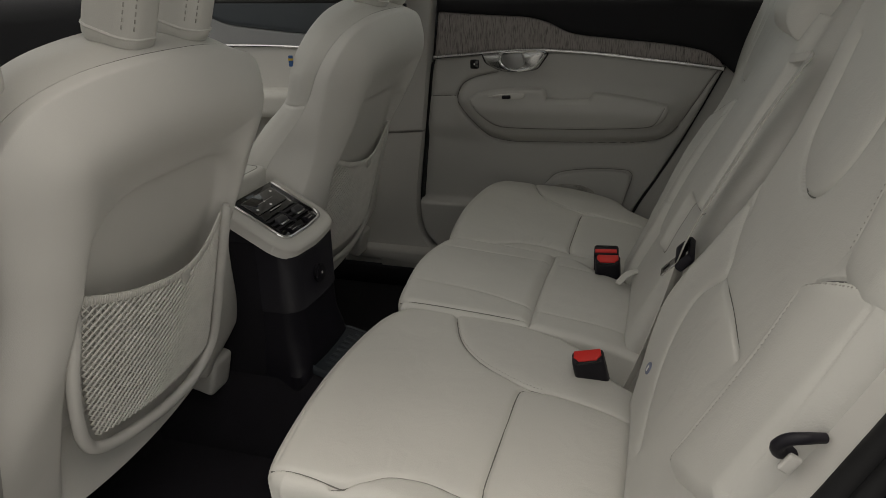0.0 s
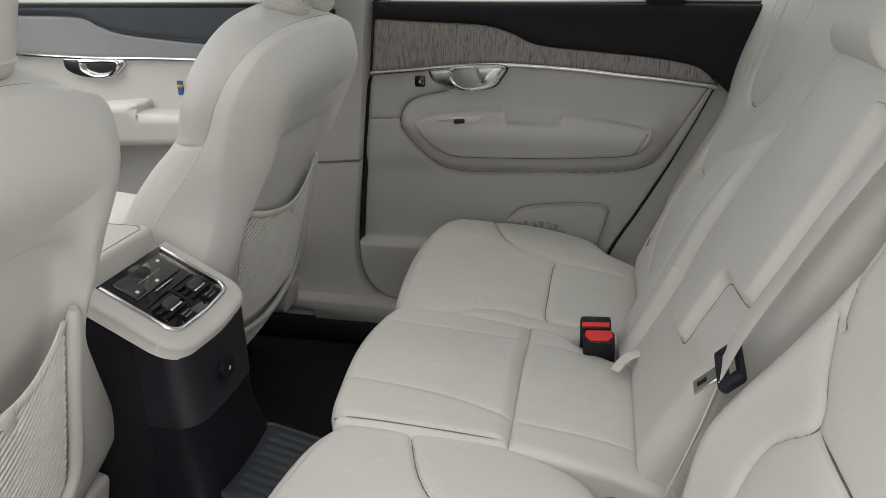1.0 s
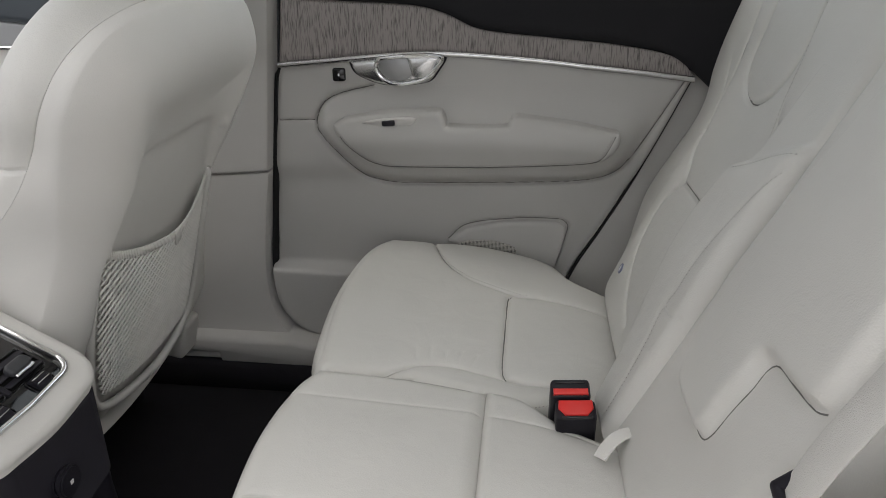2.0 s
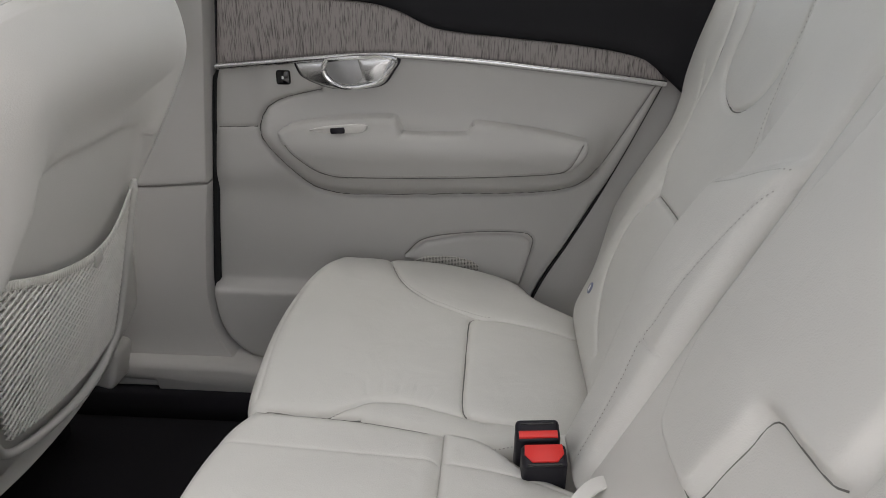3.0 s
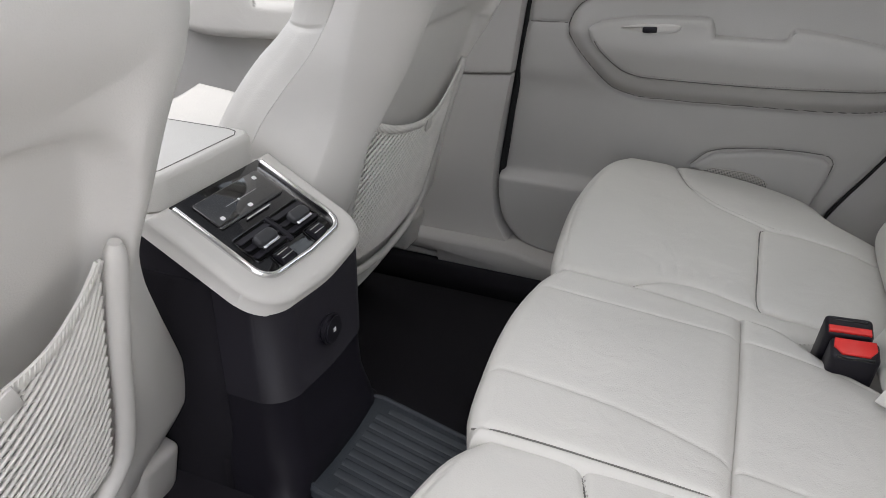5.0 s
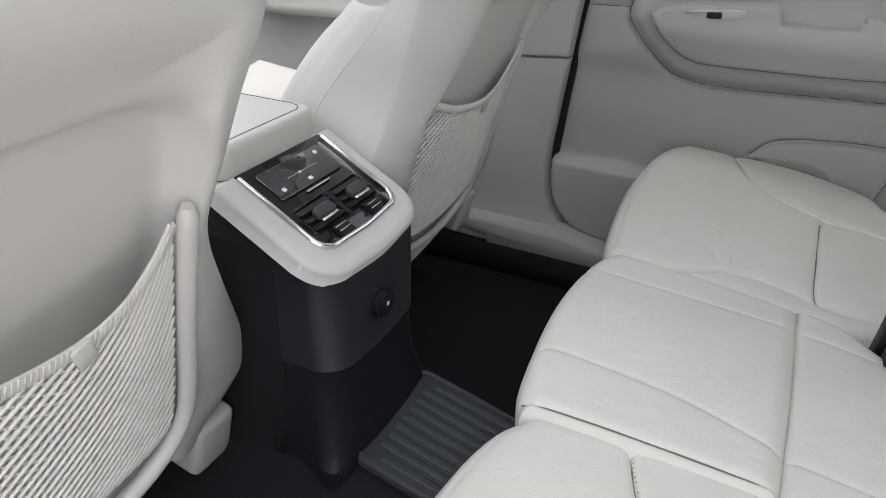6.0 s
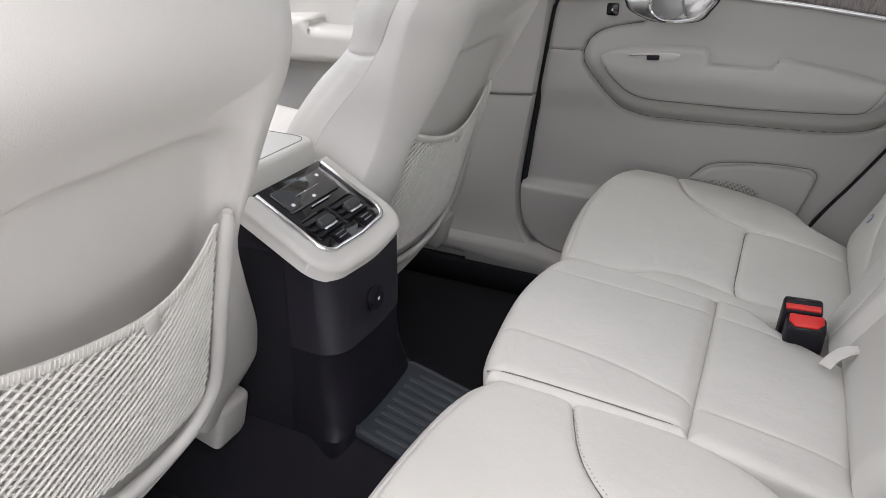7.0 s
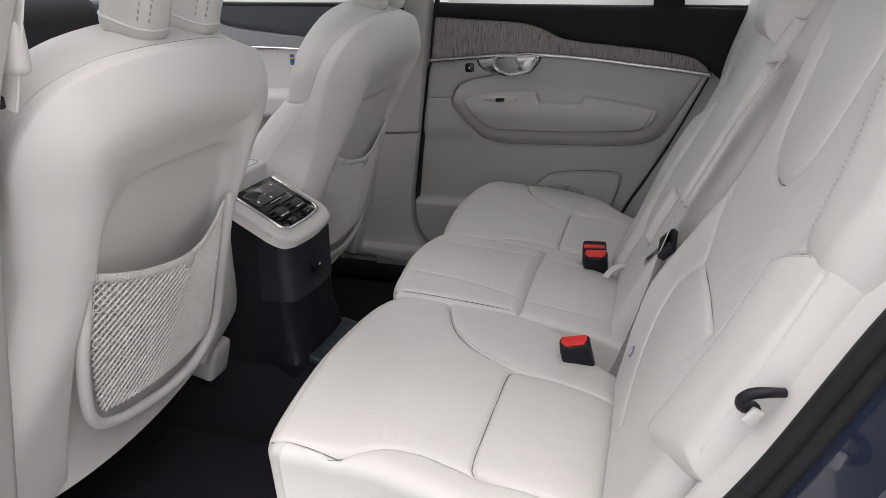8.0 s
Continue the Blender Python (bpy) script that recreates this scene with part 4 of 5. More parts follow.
def centre_seat():
    t = thing("centre_rear_seat", (-0.1, 0.05, 0.20), "narrow blond leather centre seat with fold-out booster", "car seat")
    ch = lambda x, y: 0.342 - 0.10 * x + 0.010 * bell(y, 0.05, 0.10) - 0.02 * step(x, 0.06, 0.02)
    a = -0.101
    front = [(-0.316, -0.116), (-0.330, -0.075), (-0.338, 0.04), (-0.332, 0.15), (-0.314, 0.206)]
    s1 = ([(-0.316, -0.116), (-0.2, -0.110), (a, -0.102)], [(-0.314, 0.206), (-0.2, 0.212), (a, 0.206)], front, [(a, -0.102), (a, 0.05), (a, 0.206)])
    crease1 = [(-0.330, -0.034), (-0.30, -0.028), (-0.198, -0.030), (a, -0.050)]
    crease2 = [(-0.335, 0.135), (-0.25, 0.140), (a, 0.150)]
    f = pad("front_cushion", s1, ch, on_top, LEATHER, t, "stitched leather front cushion", res=0.0018, roll=0.024, drop=0.024, deep=0.14, inset=0.03,
            seams=[(crease1, 0.0029, 0.003), (crease2, 0.0022, 0.003), ([(-0.318, -0.104), (-0.25, -0.098), (-0.125, -0.090), (a, -0.086)], 0.004, 0.003), ([(-0.305, 0.196), (-0.2, 0.202), (a, 0.196)], 0.003, 0.003)], power=2.2)
    s2 = ([(a - 0.004, -0.102), (0.0, -0.112), (0.10, -0.12)], [(a - 0.004, 0.206), (-0.06, 0.198), (0.0, 0.15), (0.10, 0.12)], [(a - 0.004, -0.102), (a - 0.004, 0.206)], [(0.10, -0.12), (0.10, 0.12)])
    r1 = [(a, -0.052), (0.0, -0.055), (0.1, -0.06)]
    r2 = [(a, 0.150), (-0.02, 0.140), (0.1, 0.10)]
    g = pad("rear_cushion", s2, lambda x, y: ch(x, y) - 0.002, on_top, LEATHER, t, "stitched leather rear cushion", res=0.0018, roll=0.016, drop=0.012, deep=0.12, seams=[(r1, 0.0029, 0.004), (r2, 0.0026, 0.004)], power=2.2)
    lef = [(-0.100, -0.075), (-0.112, 0.05), (-0.140, 0.18), (-0.156, 0.3), (-0.13, 0.55)]
    rig = [(0.170, -0.075), (0.152, 0.2), (0.150, 0.35), (0.14, 0.55)]
    bot, top = [(-0.100, -0.075), (0.170, -0.075)], [(-0.13, 0.55), (0.14, 0.55)]
    edge = [(0.066, 0.46), (0.080, 0.371), (0.104, 0.257), (0.111, 0.17), (0.095, 0.108), (0.080, 0.073)]
    zig = [(0.080, 0.073), (0.060, 0.066), (0.020, 0.066), (-0.006, 0.068), (-0.016, 0.080), (-0.022, 0.110), (-0.028, 0.140), (-0.029, 0.160), (-0.038, 0.170), (-0.068, 0.172), (-0.098, 0.175), (-0.110, 0.181)]
    near_edge = [(-0.110, 0.181), (-0.114, 0.20), (-0.112, 0.25), (-0.105, 0.36), (-0.098, 0.46)]
    border = np.vstack([spline(edge, 60), spline(zig, 90)[1:], spline(near_edge, 60)[1:]])
    flap = lambda y, s: step(np.where(within(y, s, border.tolist()), 1, -1) * away(y, s, border), 0.003, 0.0022)
    bh = lambda y, s: 0.026 + 0.008 * bell(y, 0.0, 0.12) * step(s, 0.09, 0.02) + 0.014 * flap(y, s)
    back = pad("backrest", (bot, top, lef, rig), bh, on_back, LEATHER, t, "leather backrest with booster flap", res=0.0019, roll=0.03, drop=0.03, deep=0.08, seams=[(edge, 0.0028, 0.003), (zig, 0.0029, 0.003)])
    seam_shade([(y - 0.0012, v - 0.0015) for y, v in zig[1:]], back, on_back, 0.0010, 0.0006)
    hr = ([(-0.08, 0.42), (0.07, 0.42)], [(-0.07, 0.60), (0.06, 0.60)], [(-0.08, 0.42), (-0.095, 0.5), (-0.07, 0.60)], [(0.07, 0.42), (0.085, 0.5), (0.06, 0.60)])
    pad("headrest", hr, flat(0.075), on_back, LEATHER, t, "leather headrest", nu=60, nv=60, roll=0.035, drop=0.035, deep=0.06)


centre_seat()


# ---------------------------------------------------------------- belts and buckles
def buckle(name, at, tilt, count, label):
    t = thing(name, at, label, "seat belt buckle")
    m = pose(*at, 0, 0, 0) @ pose(0, 0, 0, tilt[0], tilt[1], tilt[2])
    for k in range(count):
        q = m @ Matrix.Translation((-0.004 * k, 0.029 * k, -0.001 * k))
        top = lambda x, y, h, q=q: q @ Vector((x, y, h))
        body = part("body", block((0.047, 0.027, 0.076), q, 0.005, 3, 0.95), BLACK, t)
        if k == 0:
            red = [(-0.0185, 0.0105), (-0.0195, 0.0), (-0.0125, -0.0085), (0.0125, -0.0085), (0.0195, 0.0), (0.0185, 0.0105)]
        else:
            red = [(-0.0195, -0.002), (-0.0195, -0.010), (0.0195, -0.010), (0.0195, -0.002)]
        part("button", plate(red, top, 0.030, 0.0402, 0.0012), RED, body, "red release button")
        part("slot", block((0.034, 0.0024, 0.004), q @ Matrix.Translation((0, 0.0065 if k else -0.0108, 0.0368)), 0.0006, 1), GLOSS, body)
    return t


buckle("belt_buckle", (0.005, -0.195, 0.335), (20, -12, 6), 1, "black belt buckle with red button beside the cushion")
buckle("belt_buckle", (0.000, 0.155, 0.340), (22, -3, 2), 2, "pair of black belt buckles with red buttons")


def centre_belt():
    t = thing("centre_seat_belt", (0.05, -0.19, 0.34), "beige seat belt with black tongue across the backrest", "seat belt")
    up = spline([on_back(-0.148, 0.115, 0.034), on_back(-0.152, 0.17, 0.042), on_back(-0.156, 0.24, 0.044), on_back(-0.162, 0.32, 0.045), on_back(-0.168, 0.42, 0.040)], 40)
    part("webbing", ribbon([tuple(p) for p in up], [(0.12, 1, -0.05)], 0.042, 0.0018), WEB, t)
    low = spline([on_back(-0.150, 0.120, 0.030), on_back(-0.146, 0.06, 0.016), on_back(-0.142, -0.03, 0.000), on_back(-0.138, -0.13, -0.012)], 30)
    part("webbing", ribbon([tuple(p) for p in low], [(0.42, 0.80, 0.30)], 0.045, 0.0018), WEB, t)
    # the tongue hangs off the webbing, its grip across it
    long = Vector((-0.04, -0.98, -0.18)).normalized()
    d = Vector((-0.55, -0.40, -0.75))
    d = (d - long * d.dot(long)).normalized()
    q = Matrix.Translation((0.114, -0.150, 0.511)) @ Matrix((long, d, long.cross(d))).transposed().to_4x4()
    part("tongue_grip", join(block((0.054, 0.010, 0.013), q @ Matrix.Translation((0, 0.006, 0)), 0.004, 3), block((0.011, 0.026, 0.013), q @ Matrix.Translation((-0.0215, -0.004, 0)), 0.004, 3),
                             block((0.011, 0.026, 0.013), q @ Matrix.Translation((0.0215, -0.004, 0)), 0.004, 3), block((0.054, 0.006, 0.010), q @ Matrix.Translation((0, -0.015, 0)), 0.003, 2)), BLACK, t, "black plastic tongue grip")
    tongue = part("tongue", block((0.019, 0.034, 0.0028), q @ Matrix.Translation((-0.003, 0.026, 0.0)), 0.001, 1), CHROME, t, "metal belt tongue")
    part("tongue_slot", block((0.008, 0.014, 0.0032), q @ Matrix.Translation((-0.003, 0.031, 0.0)), 0.001, 1), BLACK, tongue)
    fold = spline([on_back(-0.140, 0.414, 0.036), on_back(-0.110, 0.404, 0.042), on_back(-0.080, 0.400, 0.044), on_back(-0.062, 0.404, 0.040), on_back(-0.074, 0.408, 0.034), on_back(-0.105, 0.412, 0.032)], 30)
    part("guide", ribbon([tuple(p) for p in fold], [(0.30, 0.1, 0.95)], 0.011, 0.0018), WEB, t, "folded webbing guide")
    return t


centre_belt()


def belt_loop():
    t = thing("belt_loop", (0.04, 0.12, 0.34), "short beige webbing loop beside the buckles", "belt strap")
    pts = spline([(0.022, 0.088, 0.352), (0.030, 0.097, 0.361), (0.042, 0.106, 0.368), (0.058, 0.114, 0.369), (0.066, 0.117, 0.361), (0.060, 0.114, 0.351), (0.048, 0.108, 0.345)], 30)
    part("webbing", ribbon([tuple(p) for p in pts], [(0.45, -0.70, 0.05)], 0.017, 0.0022), WEB, t)



belt_loop()


# ---------------------------------------------------------------- front seats
# half outlines of the front backrests from the middle of the top down to the foot: y, z and depth h
SHELL_EDGE = [(0.0, 0.797, 0.0), (0.07, 0.795, -0.002), (0.13, 0.788, -0.006), (0.184, 0.772, -0.012), (0.214, 0.742, -0.020), (0.222, 0.700, -0.027), (0.215, 0.65, -0.030), (0.210, 0.60, -0.030),
              (0.205, 0.545, -0.028), (0.217, 0.49, -0.026), (0.244, 0.43, -0.025), (0.264, 0.39, -0.025), (0.288, 0.34, -0.024), (0.305, 0.295, -0.022), (0.290, 0.262, -0.022), (0.25, 0.225, -0.02)]
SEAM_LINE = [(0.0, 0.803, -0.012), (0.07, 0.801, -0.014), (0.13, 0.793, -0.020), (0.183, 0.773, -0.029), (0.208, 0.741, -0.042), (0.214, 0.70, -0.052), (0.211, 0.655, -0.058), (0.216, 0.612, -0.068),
             (0.221, 0.565, -0.090), (0.227, 0.52, -0.106), (0.236, 0.46, -0.114), (0.246, 0.40, -0.114), (0.264, 0.345, -0.100), (0.285, 0.295, -0.085), (0.275, 0.262, -0.075), (0.245, 0.225, -0.070)]
SHOULDER = [(0.0, 0.815, -0.055), (0.07, 0.813, -0.056), (0.13, 0.806, -0.060), (0.180, 0.784, -0.066), (0.207, 0.746, -0.076), (0.215, 0.704, -0.082), (0.208, 0.650, -0.086), (0.213, 0.617, -0.096),
            (0.218, 0.575, -0.118), (0.224, 0.53, -0.136), (0.232, 0.47, -0.146), (0.242, 0.40, -0.146), (0.258, 0.345, -0.132), (0.280, 0.295, -0.118), (0.270, 0.262, -0.108), (0.245, 0.225, -0.100)]
CREST = [(0.0, 0.820, -0.092), (0.07, 0.816, -0.095), (0.125, 0.803, -0.100), (0.164, 0.776, -0.106), (0.187, 0.738, -0.112), (0.193, 0.700, -0.114), (0.187, 0.652, -0.114), (0.194, 0.625, -0.122),
         (0.200, 0.588, -0.144), (0.208, 0.54, -0.162), (0.216, 0.48, -0.172), (0.224, 0.40, -0.172), (0.240, 0.345, -0.162), (0.262, 0.295, -0.150), (0.255, 0.262, -0.140), (0.235, 0.225, -0.130)]
ARCH = [(-0.512, 0.20), (-0.532, 0.40), (-0.534, 0.52), (-0.525, 0.55), (-0.519, 0.577), (-0.510, 0.613), (-0.484, 0.640), (-0.445, 0.652), (-0.377, 0.653), (-0.29, 0.654), (-0.252, 0.640), (-0.236, 0.60), (-0.226, 0.50), (-0.212, 0.40), (-0.195, 0.20)]
RIDGE = [(0.20, -0.002), (0.30, -0.002), (0.38, 0.003), (0.46, 0.009), (0.60, 0.020), (0.70, 0.027), (0.80, 0.030)]


def table(rows, z):
    x, y = zip(*rows)
    return np.interp(z, x, y)


def outline(rows, yc, n, slim=0.0):
    """A whole outline from the foot on one side over the top to the foot on the other; slim draws the low part of one side in, and its upper part out again where it is negative."""
    half = [(y, (z - 0.505 + 0.3134 * h) / 0.9496, h) for y, z, h in rows]
    full = np.array([(-y, s, h) for y, s, h in half[:0:-1]] + [(y - slim / (1 + math.exp((s - 0.10) / 0.03)) + max(0.0, -slim) * 0.8 * min(1.0, y / 0.18) / (1 + math.exp((0.09 - s) / 0.03)), s, h) for y, s, h in half])
    m = len(full)
    t = np.linspace(0, m - 1, n)
    i = np.clip(t.astype(int), 0, m - 2)
    f = (t - i)[:, None]
    p = np.vstack([2 * full[0] - full[1], full, 2 * full[-1] - full[-2]])
    p0, p1, p2, p3 = p[i], p[i + 1], p[i + 2], p[i + 3]
    return 0.5 * (2 * p1 + (p2 - p0) * f + (2 * p0 - 5 * p1 + 4 * p2 - p3) * f ** 2 + (3 * p1 - p0 - 3 * p2 + p3) * f ** 3) + (yc, 0, 0)


def raw_sheet(name, grids, mat, parent, label):
    bm = bmesh.new()
    for g in grids:
        v = place(on_shell, g[..., 0], g[..., 1], g[..., 2]).reshape(-1, 3)
        me = bpy.data.meshes.new(name)
        me.from_pydata(v.tolist(), [], grid_faces(*g.shape[:2]).tolist())
        bm.from_mesh(me)
        bpy.data.meshes.remove(me)
    bmesh.ops.remove_doubles(bm, verts=bm.verts, dist=2e-5)
    bmesh.ops.recalc_face_normals(bm, faces=bm.faces)
    return part(name, bm, mat, parent, label, sharp=70)


def shell_height(yc, slim, shift, deep):
    """Height of the moulded back: from its edge to a ridge, under it down to the arch, and a shallow recess inside."""
    arch = spline(SF(ARCH), 160) + np.array(shift)
    mid = int(np.argmax(arch[:, 1]))
    edge = outline(SHELL_EDGE, yc, 241, slim)

    def high(y, s):
        d = away(y, s, arch.tolist())
        lef_y = np.interp(s, arch[:mid, 1], arch[:mid, 0])
        rig_y = np.interp(s, arch[mid:, 1][::-1], arch[mid:, 0][::-1])
        inside = (y > lef_y) & (y < rig_y) & (s < arch[:, 1].max())
        out = np.where(inside, 0, d)
        e = away(y, s, edge[:, :2].tolist())
        z = 0.505 + 0.9496 * s
        base = table([(0.20, -0.020), (0.45, -0.025), (0.60, -0.030), (0.68, -0.028), (0.73, -0.018), (0.77, -0.008), (0.797, 0.0)], z)
        top = table(RIDGE, z)
        wall = 0.068
        near_edge = base + (top - base) * np.sin(np.clip(e / wall, 0, 1) * math.pi / 2) ** 0.80
        under = np.clip(out / (out + np.maximum(e - wall, 0) + 1e-6), 0, 1)
        slope = 0.017 * step(z, 0.56, 0.04) + 0.004
        ramp = 0.5 + 0.5 * np.cos(math.pi * under)
        face = near_edge - slope * ramp * step(e, wall * 0.7, 0.020)
        rec = deep * (-0.015 - 0.026 * step(0.50 - z, 0.0, 0.03))
        k = np.where(inside, d, -d)
        m = step(k, 0.004, 0.0034)
        return face * (1 - m) + rec * m
    return high


def front_backrest(t, yc, high, slim):
    """The backrest of a front seat: a moulded shell behind and stitched leather wrapped round from the front."""
    E = outline(SHELL_EDGE, yc, 241, slim)
    lef, top, rig = E[:96, :2], E[95:146, :2], E[145:, :2][::-1]
    sides = ([tuple(E[0, :2]), (yc, E[0, 1]), tuple(E[-1, :2])], top.tolist(), lef.tolist(), rig.tolist())
    nu, nv = 190, 210
    us, vs = spread(nu, 0.15), spread(nv, 0.15)
    a, b, _ = patch(sides, us, vs)
    h = high(a, b)
    face = np.stack([a, b, h], -1)
    # the rim runs up one side, over the top and down the other
    rim = np.concatenate([face[0, :], face[1:-1, -1], face[-1, ::-1]])
    E2 = outline(SHELL_EDGE, yc, 2401, slim)
    fine = np.array([np.argmin((E2[:, 0] - p[0]) ** 2 + (E2[:, 1] - p[1]) ** 2) for p in rim])
    S = outline(SEAM_LINE, yc, 2401, slim)[fine]
    A = outline(SHOULDER, yc, 2401, slim)[fine]
    B = outline(CREST, yc, 2401, slim)[fine]
    mid = np.array((yc, 0.0, -0.13))
    tuck = S + (mid - S) * (0.03, 0.008, 0.0)
    side = np.stack([rim, rim * 0.65 + S * 0.35 + (S - E2[fine]) * 0.05, rim * 0.3 + S * 0.7, rim * 0.1 + S * 0.9, S, tuck])
    shell = raw_sheet("back_shell", [face, side], VINYL, t, "blond moulded seat back shell")
    part("seam", sweep([on_shell(*p) for p in (S * 0.7 + tuck * 0.3)[::2]], 0.0010, 6), SEAM_SHADE, shell)
    C = B * (0.62, 0.96, 1) + np.array((yc * 0.38, 0.012, -0.010))
    D = B * (0.0, 0.90, 1) + np.array((yc, 0.03, -0.012))
    ctrl = [tuck, S * 0.985 + A * 0.015, A, B, C, D]
    rows = []
    q = [2 * ctrl[0] - ctrl[1]] + ctrl + [ctrl[-1]]
    for n, c in enumerate((3, 22, 18, 14, 10)):
        for f in np.linspace(0, 1, c, endpoint=False):
            p0, p1, p2, p3 = q[n], q[n + 1], q[n + 2], q[n + 3]
            if n == 0:
                rows.append(p1 * (1 - f) + p2 * f)
                continue
            if n == 1:
                p0 = p1 - (p2 - p1) * 0.6
            rows.append(0.5 * (2 * p1 + (p2 - p0) * f + (2 * p0 - 5 * p1 + 4 * p2 - p3) * f ** 2 + (3 * p1 - p0 - 3 * p2 + p3) * f ** 3))
    rows.append(D)
    L = np.array(rows)
    # the cross seam low on each side, and the pillow above and below it
    j = np.abs(fine / 2400 * 30 - 15)
    pinch = 0.006 * np.exp(-np.abs(j - 6.35) / 0.05) - 0.004 * np.exp(-((j - 5.5) / 0.7) ** 2)
    depth = np.concatenate([np.zeros(3), np.sin(np.linspace(0, np.pi, 40)) ** 0.5, np.zeros(L.shape[0] - 43)])
    L[..., 0] += (yc - L[..., 0]) / 0.2 * pinch[None, :] * depth[:, None]
    raw_sheet("backrest_front", [L], LEATHER, t, "leather front of the backrest")
    part("underside", plate([(p[0], p[2]) for p in [face[i, 0] for i in range(0, nu, 6)]] + [(yc + 0.25, -0.1), (yc - 0.25, -0.1)], lambda u, c, d: on_shell(u, E[0, 1] + d, c), -0.003, 0.001), VINYL, shell)
    return shell


def front_seat(slim=0.0, shift=(0.0, 0.0), deep=1.0):
    """A front seat on the near side; shift moves the pocket on its back, deep scales its hollow."""
    yc = -0.403
    t = thing("front_seat", (-0.85, yc, 0.05), "blond leather front seat with net pocket on its back", "car seat", "front seats")
    Y = lambda pts: [(y + shift[0], v + shift[1]) for y, v in SF(pts)]
    high = shell_height(yc, slim, shift, deep)
    shell = front_backrest(t, yc, high, slim)
    at = lambda y, s: float(high(np.array([[y]]), np.array([[s]]))[0, 0])
    # raised bead round the pocket
    bead = spline(Y([(-0.533, 0.567), (-0.534, 0.508), (-0.533, 0.442), (-0.520, 0.372), (-0.502, 0.319), (-0.470, 0.286), (-0.407, 0.264), (-0.312, 0.252), (-0.245, 0.268), (-0.211, 0.310), (-0.212, 0.370), (-0.225, 0.450), (-0.234, 0.517), (-0.240, 0.566)]), 110)
    pts, rad = [], []
    for i, (y, v) in enumerate(bead):
        near_end, far_end = min(1.0, i / 14), min(1.0, (109 - i) / 3)
        k = math.sin(near_end * math.pi / 2) * math.sqrt(1 - (1 - far_end) ** 2 * 0.96)
        pts.append(on_shell(y, v, 0.001 + 0.004 * math.sin(near_end * math.pi / 2) - 0.008 * (1 - deep)))
        rad.append((0.0035 + 0.0052 * k) * (0.60 + 0.40 * deep))
    part("pocket_bead", tube(pts, rad, 14), VINYL, shell)
    # net pocket
    ns = (Y([(-0.476, 0.308), (-0.402, 0.296), (-0.320, 0.294), (-0.238, 0.304)]), Y([(-0.524, 0.541), (-0.440, 0.512), (-0.352, 0.496), (-0.300, 0.503), (-0.268, 0.530), (-0.252, 0.556)]),
          Y([(-0.476, 0.308), (-0.495, 0.358), (-0.512, 0.431), (-0.520, 0.485), (-0.524, 0.541)]), Y([(-0.238, 0.304), (-0.224, 0.325), (-0.232, 0.410), (-0.243, 0.490), (-0.252, 0.556)]))
    us = np.linspace(0, 1, 61)
    na, nb, _ = patch(ns, us, us)

    def net_point(u, v):
        i, j = min(u * 60, 59.999), min(v * 60, 59.999)
        i0, j0 = int(i), int(j)
        fi, fj = i - i0, j - j0
        q = [(1 - fi) * ((1 - fj) * g[i0, j0] + fj * g[i0, j0 + 1]) + fi * ((1 - fj) * g[i0 + 1, j0] + fj * g[i0 + 1, j0 + 1]) for g in (na, nb)]
        return q[0], q[1], 0.001 + 0.002 * u + 0.004 * math.sin(math.pi * u) ** 0.5 - 0.004 * (1 - deep)

    cols, rows = 21, 20
    cords = []
    for d in (1, -1):
        for k in range(-rows, cols + rows + 1):
            line = []
            for m in range(0, 4 * rows + 1):
                v = m / (4 * rows)
                u = (k + 0.5 + d * m / 4) / cols
                if 0 <= u <= 1:
                    y, s, h = net_point(u, v)
                    line.append(on_shell(y, s, h + 0.0004 * d))
            if len(line) > 2:
                cords.append(sweep(line, 0.0018 if d > 0 else 0.0014, 6, up=(1, 0, 0.1)))
    pocket = part("net_pocket", join(*cords), NET, t, "stretchy diamond net pocket", sharp=180)
    hem = [on_shell(y, s, h + 0.001) for y, s, h in [net_point(u, 1.0) for u in np.linspace(0, 1, 50)]]
    part("hem", ribbon(hem, [(0.31, 0, 0.95)], 0.012, 0.0024), NET, pocket, "ribbed elastic hem")
    ribs = []
    for u in np.linspace(0.01, 0.99, 70):
        y, s, h = net_point(u, 1.0)
        ribs.append(sweep([on_shell(y, s - 0.0058, h + 0.0018), on_shell(y, s + 0.0058, h + 0.0018)], 0.0011, 5, up=(1, 0, 0.1)))
    part("hem_ribs", join(*ribs), NET, pocket)
    y, s, h = net_point(0.66, 0.985)
    part("hem_tab", block((0.004, 0.016, 0.024), Matrix.Translation(on_shell(y, s - 0.004, h + 0.003)) @ pose(0, 0, 0, 22, 18, 0), 0.0015), WEB, pocket)
    # headrest on two upholstered feet
    hm = lambda y, s, h: Matrix.Translation(on_shell(y, s, h)) @ pose(0, 0, 0, 0, 18.2, 0)
    head = part("headrest", block((0.070, 0.25, 0.12), hm(-0.37, 0.52, -0.10), 0.03, 5), LEATHER, t, "leather headrest")
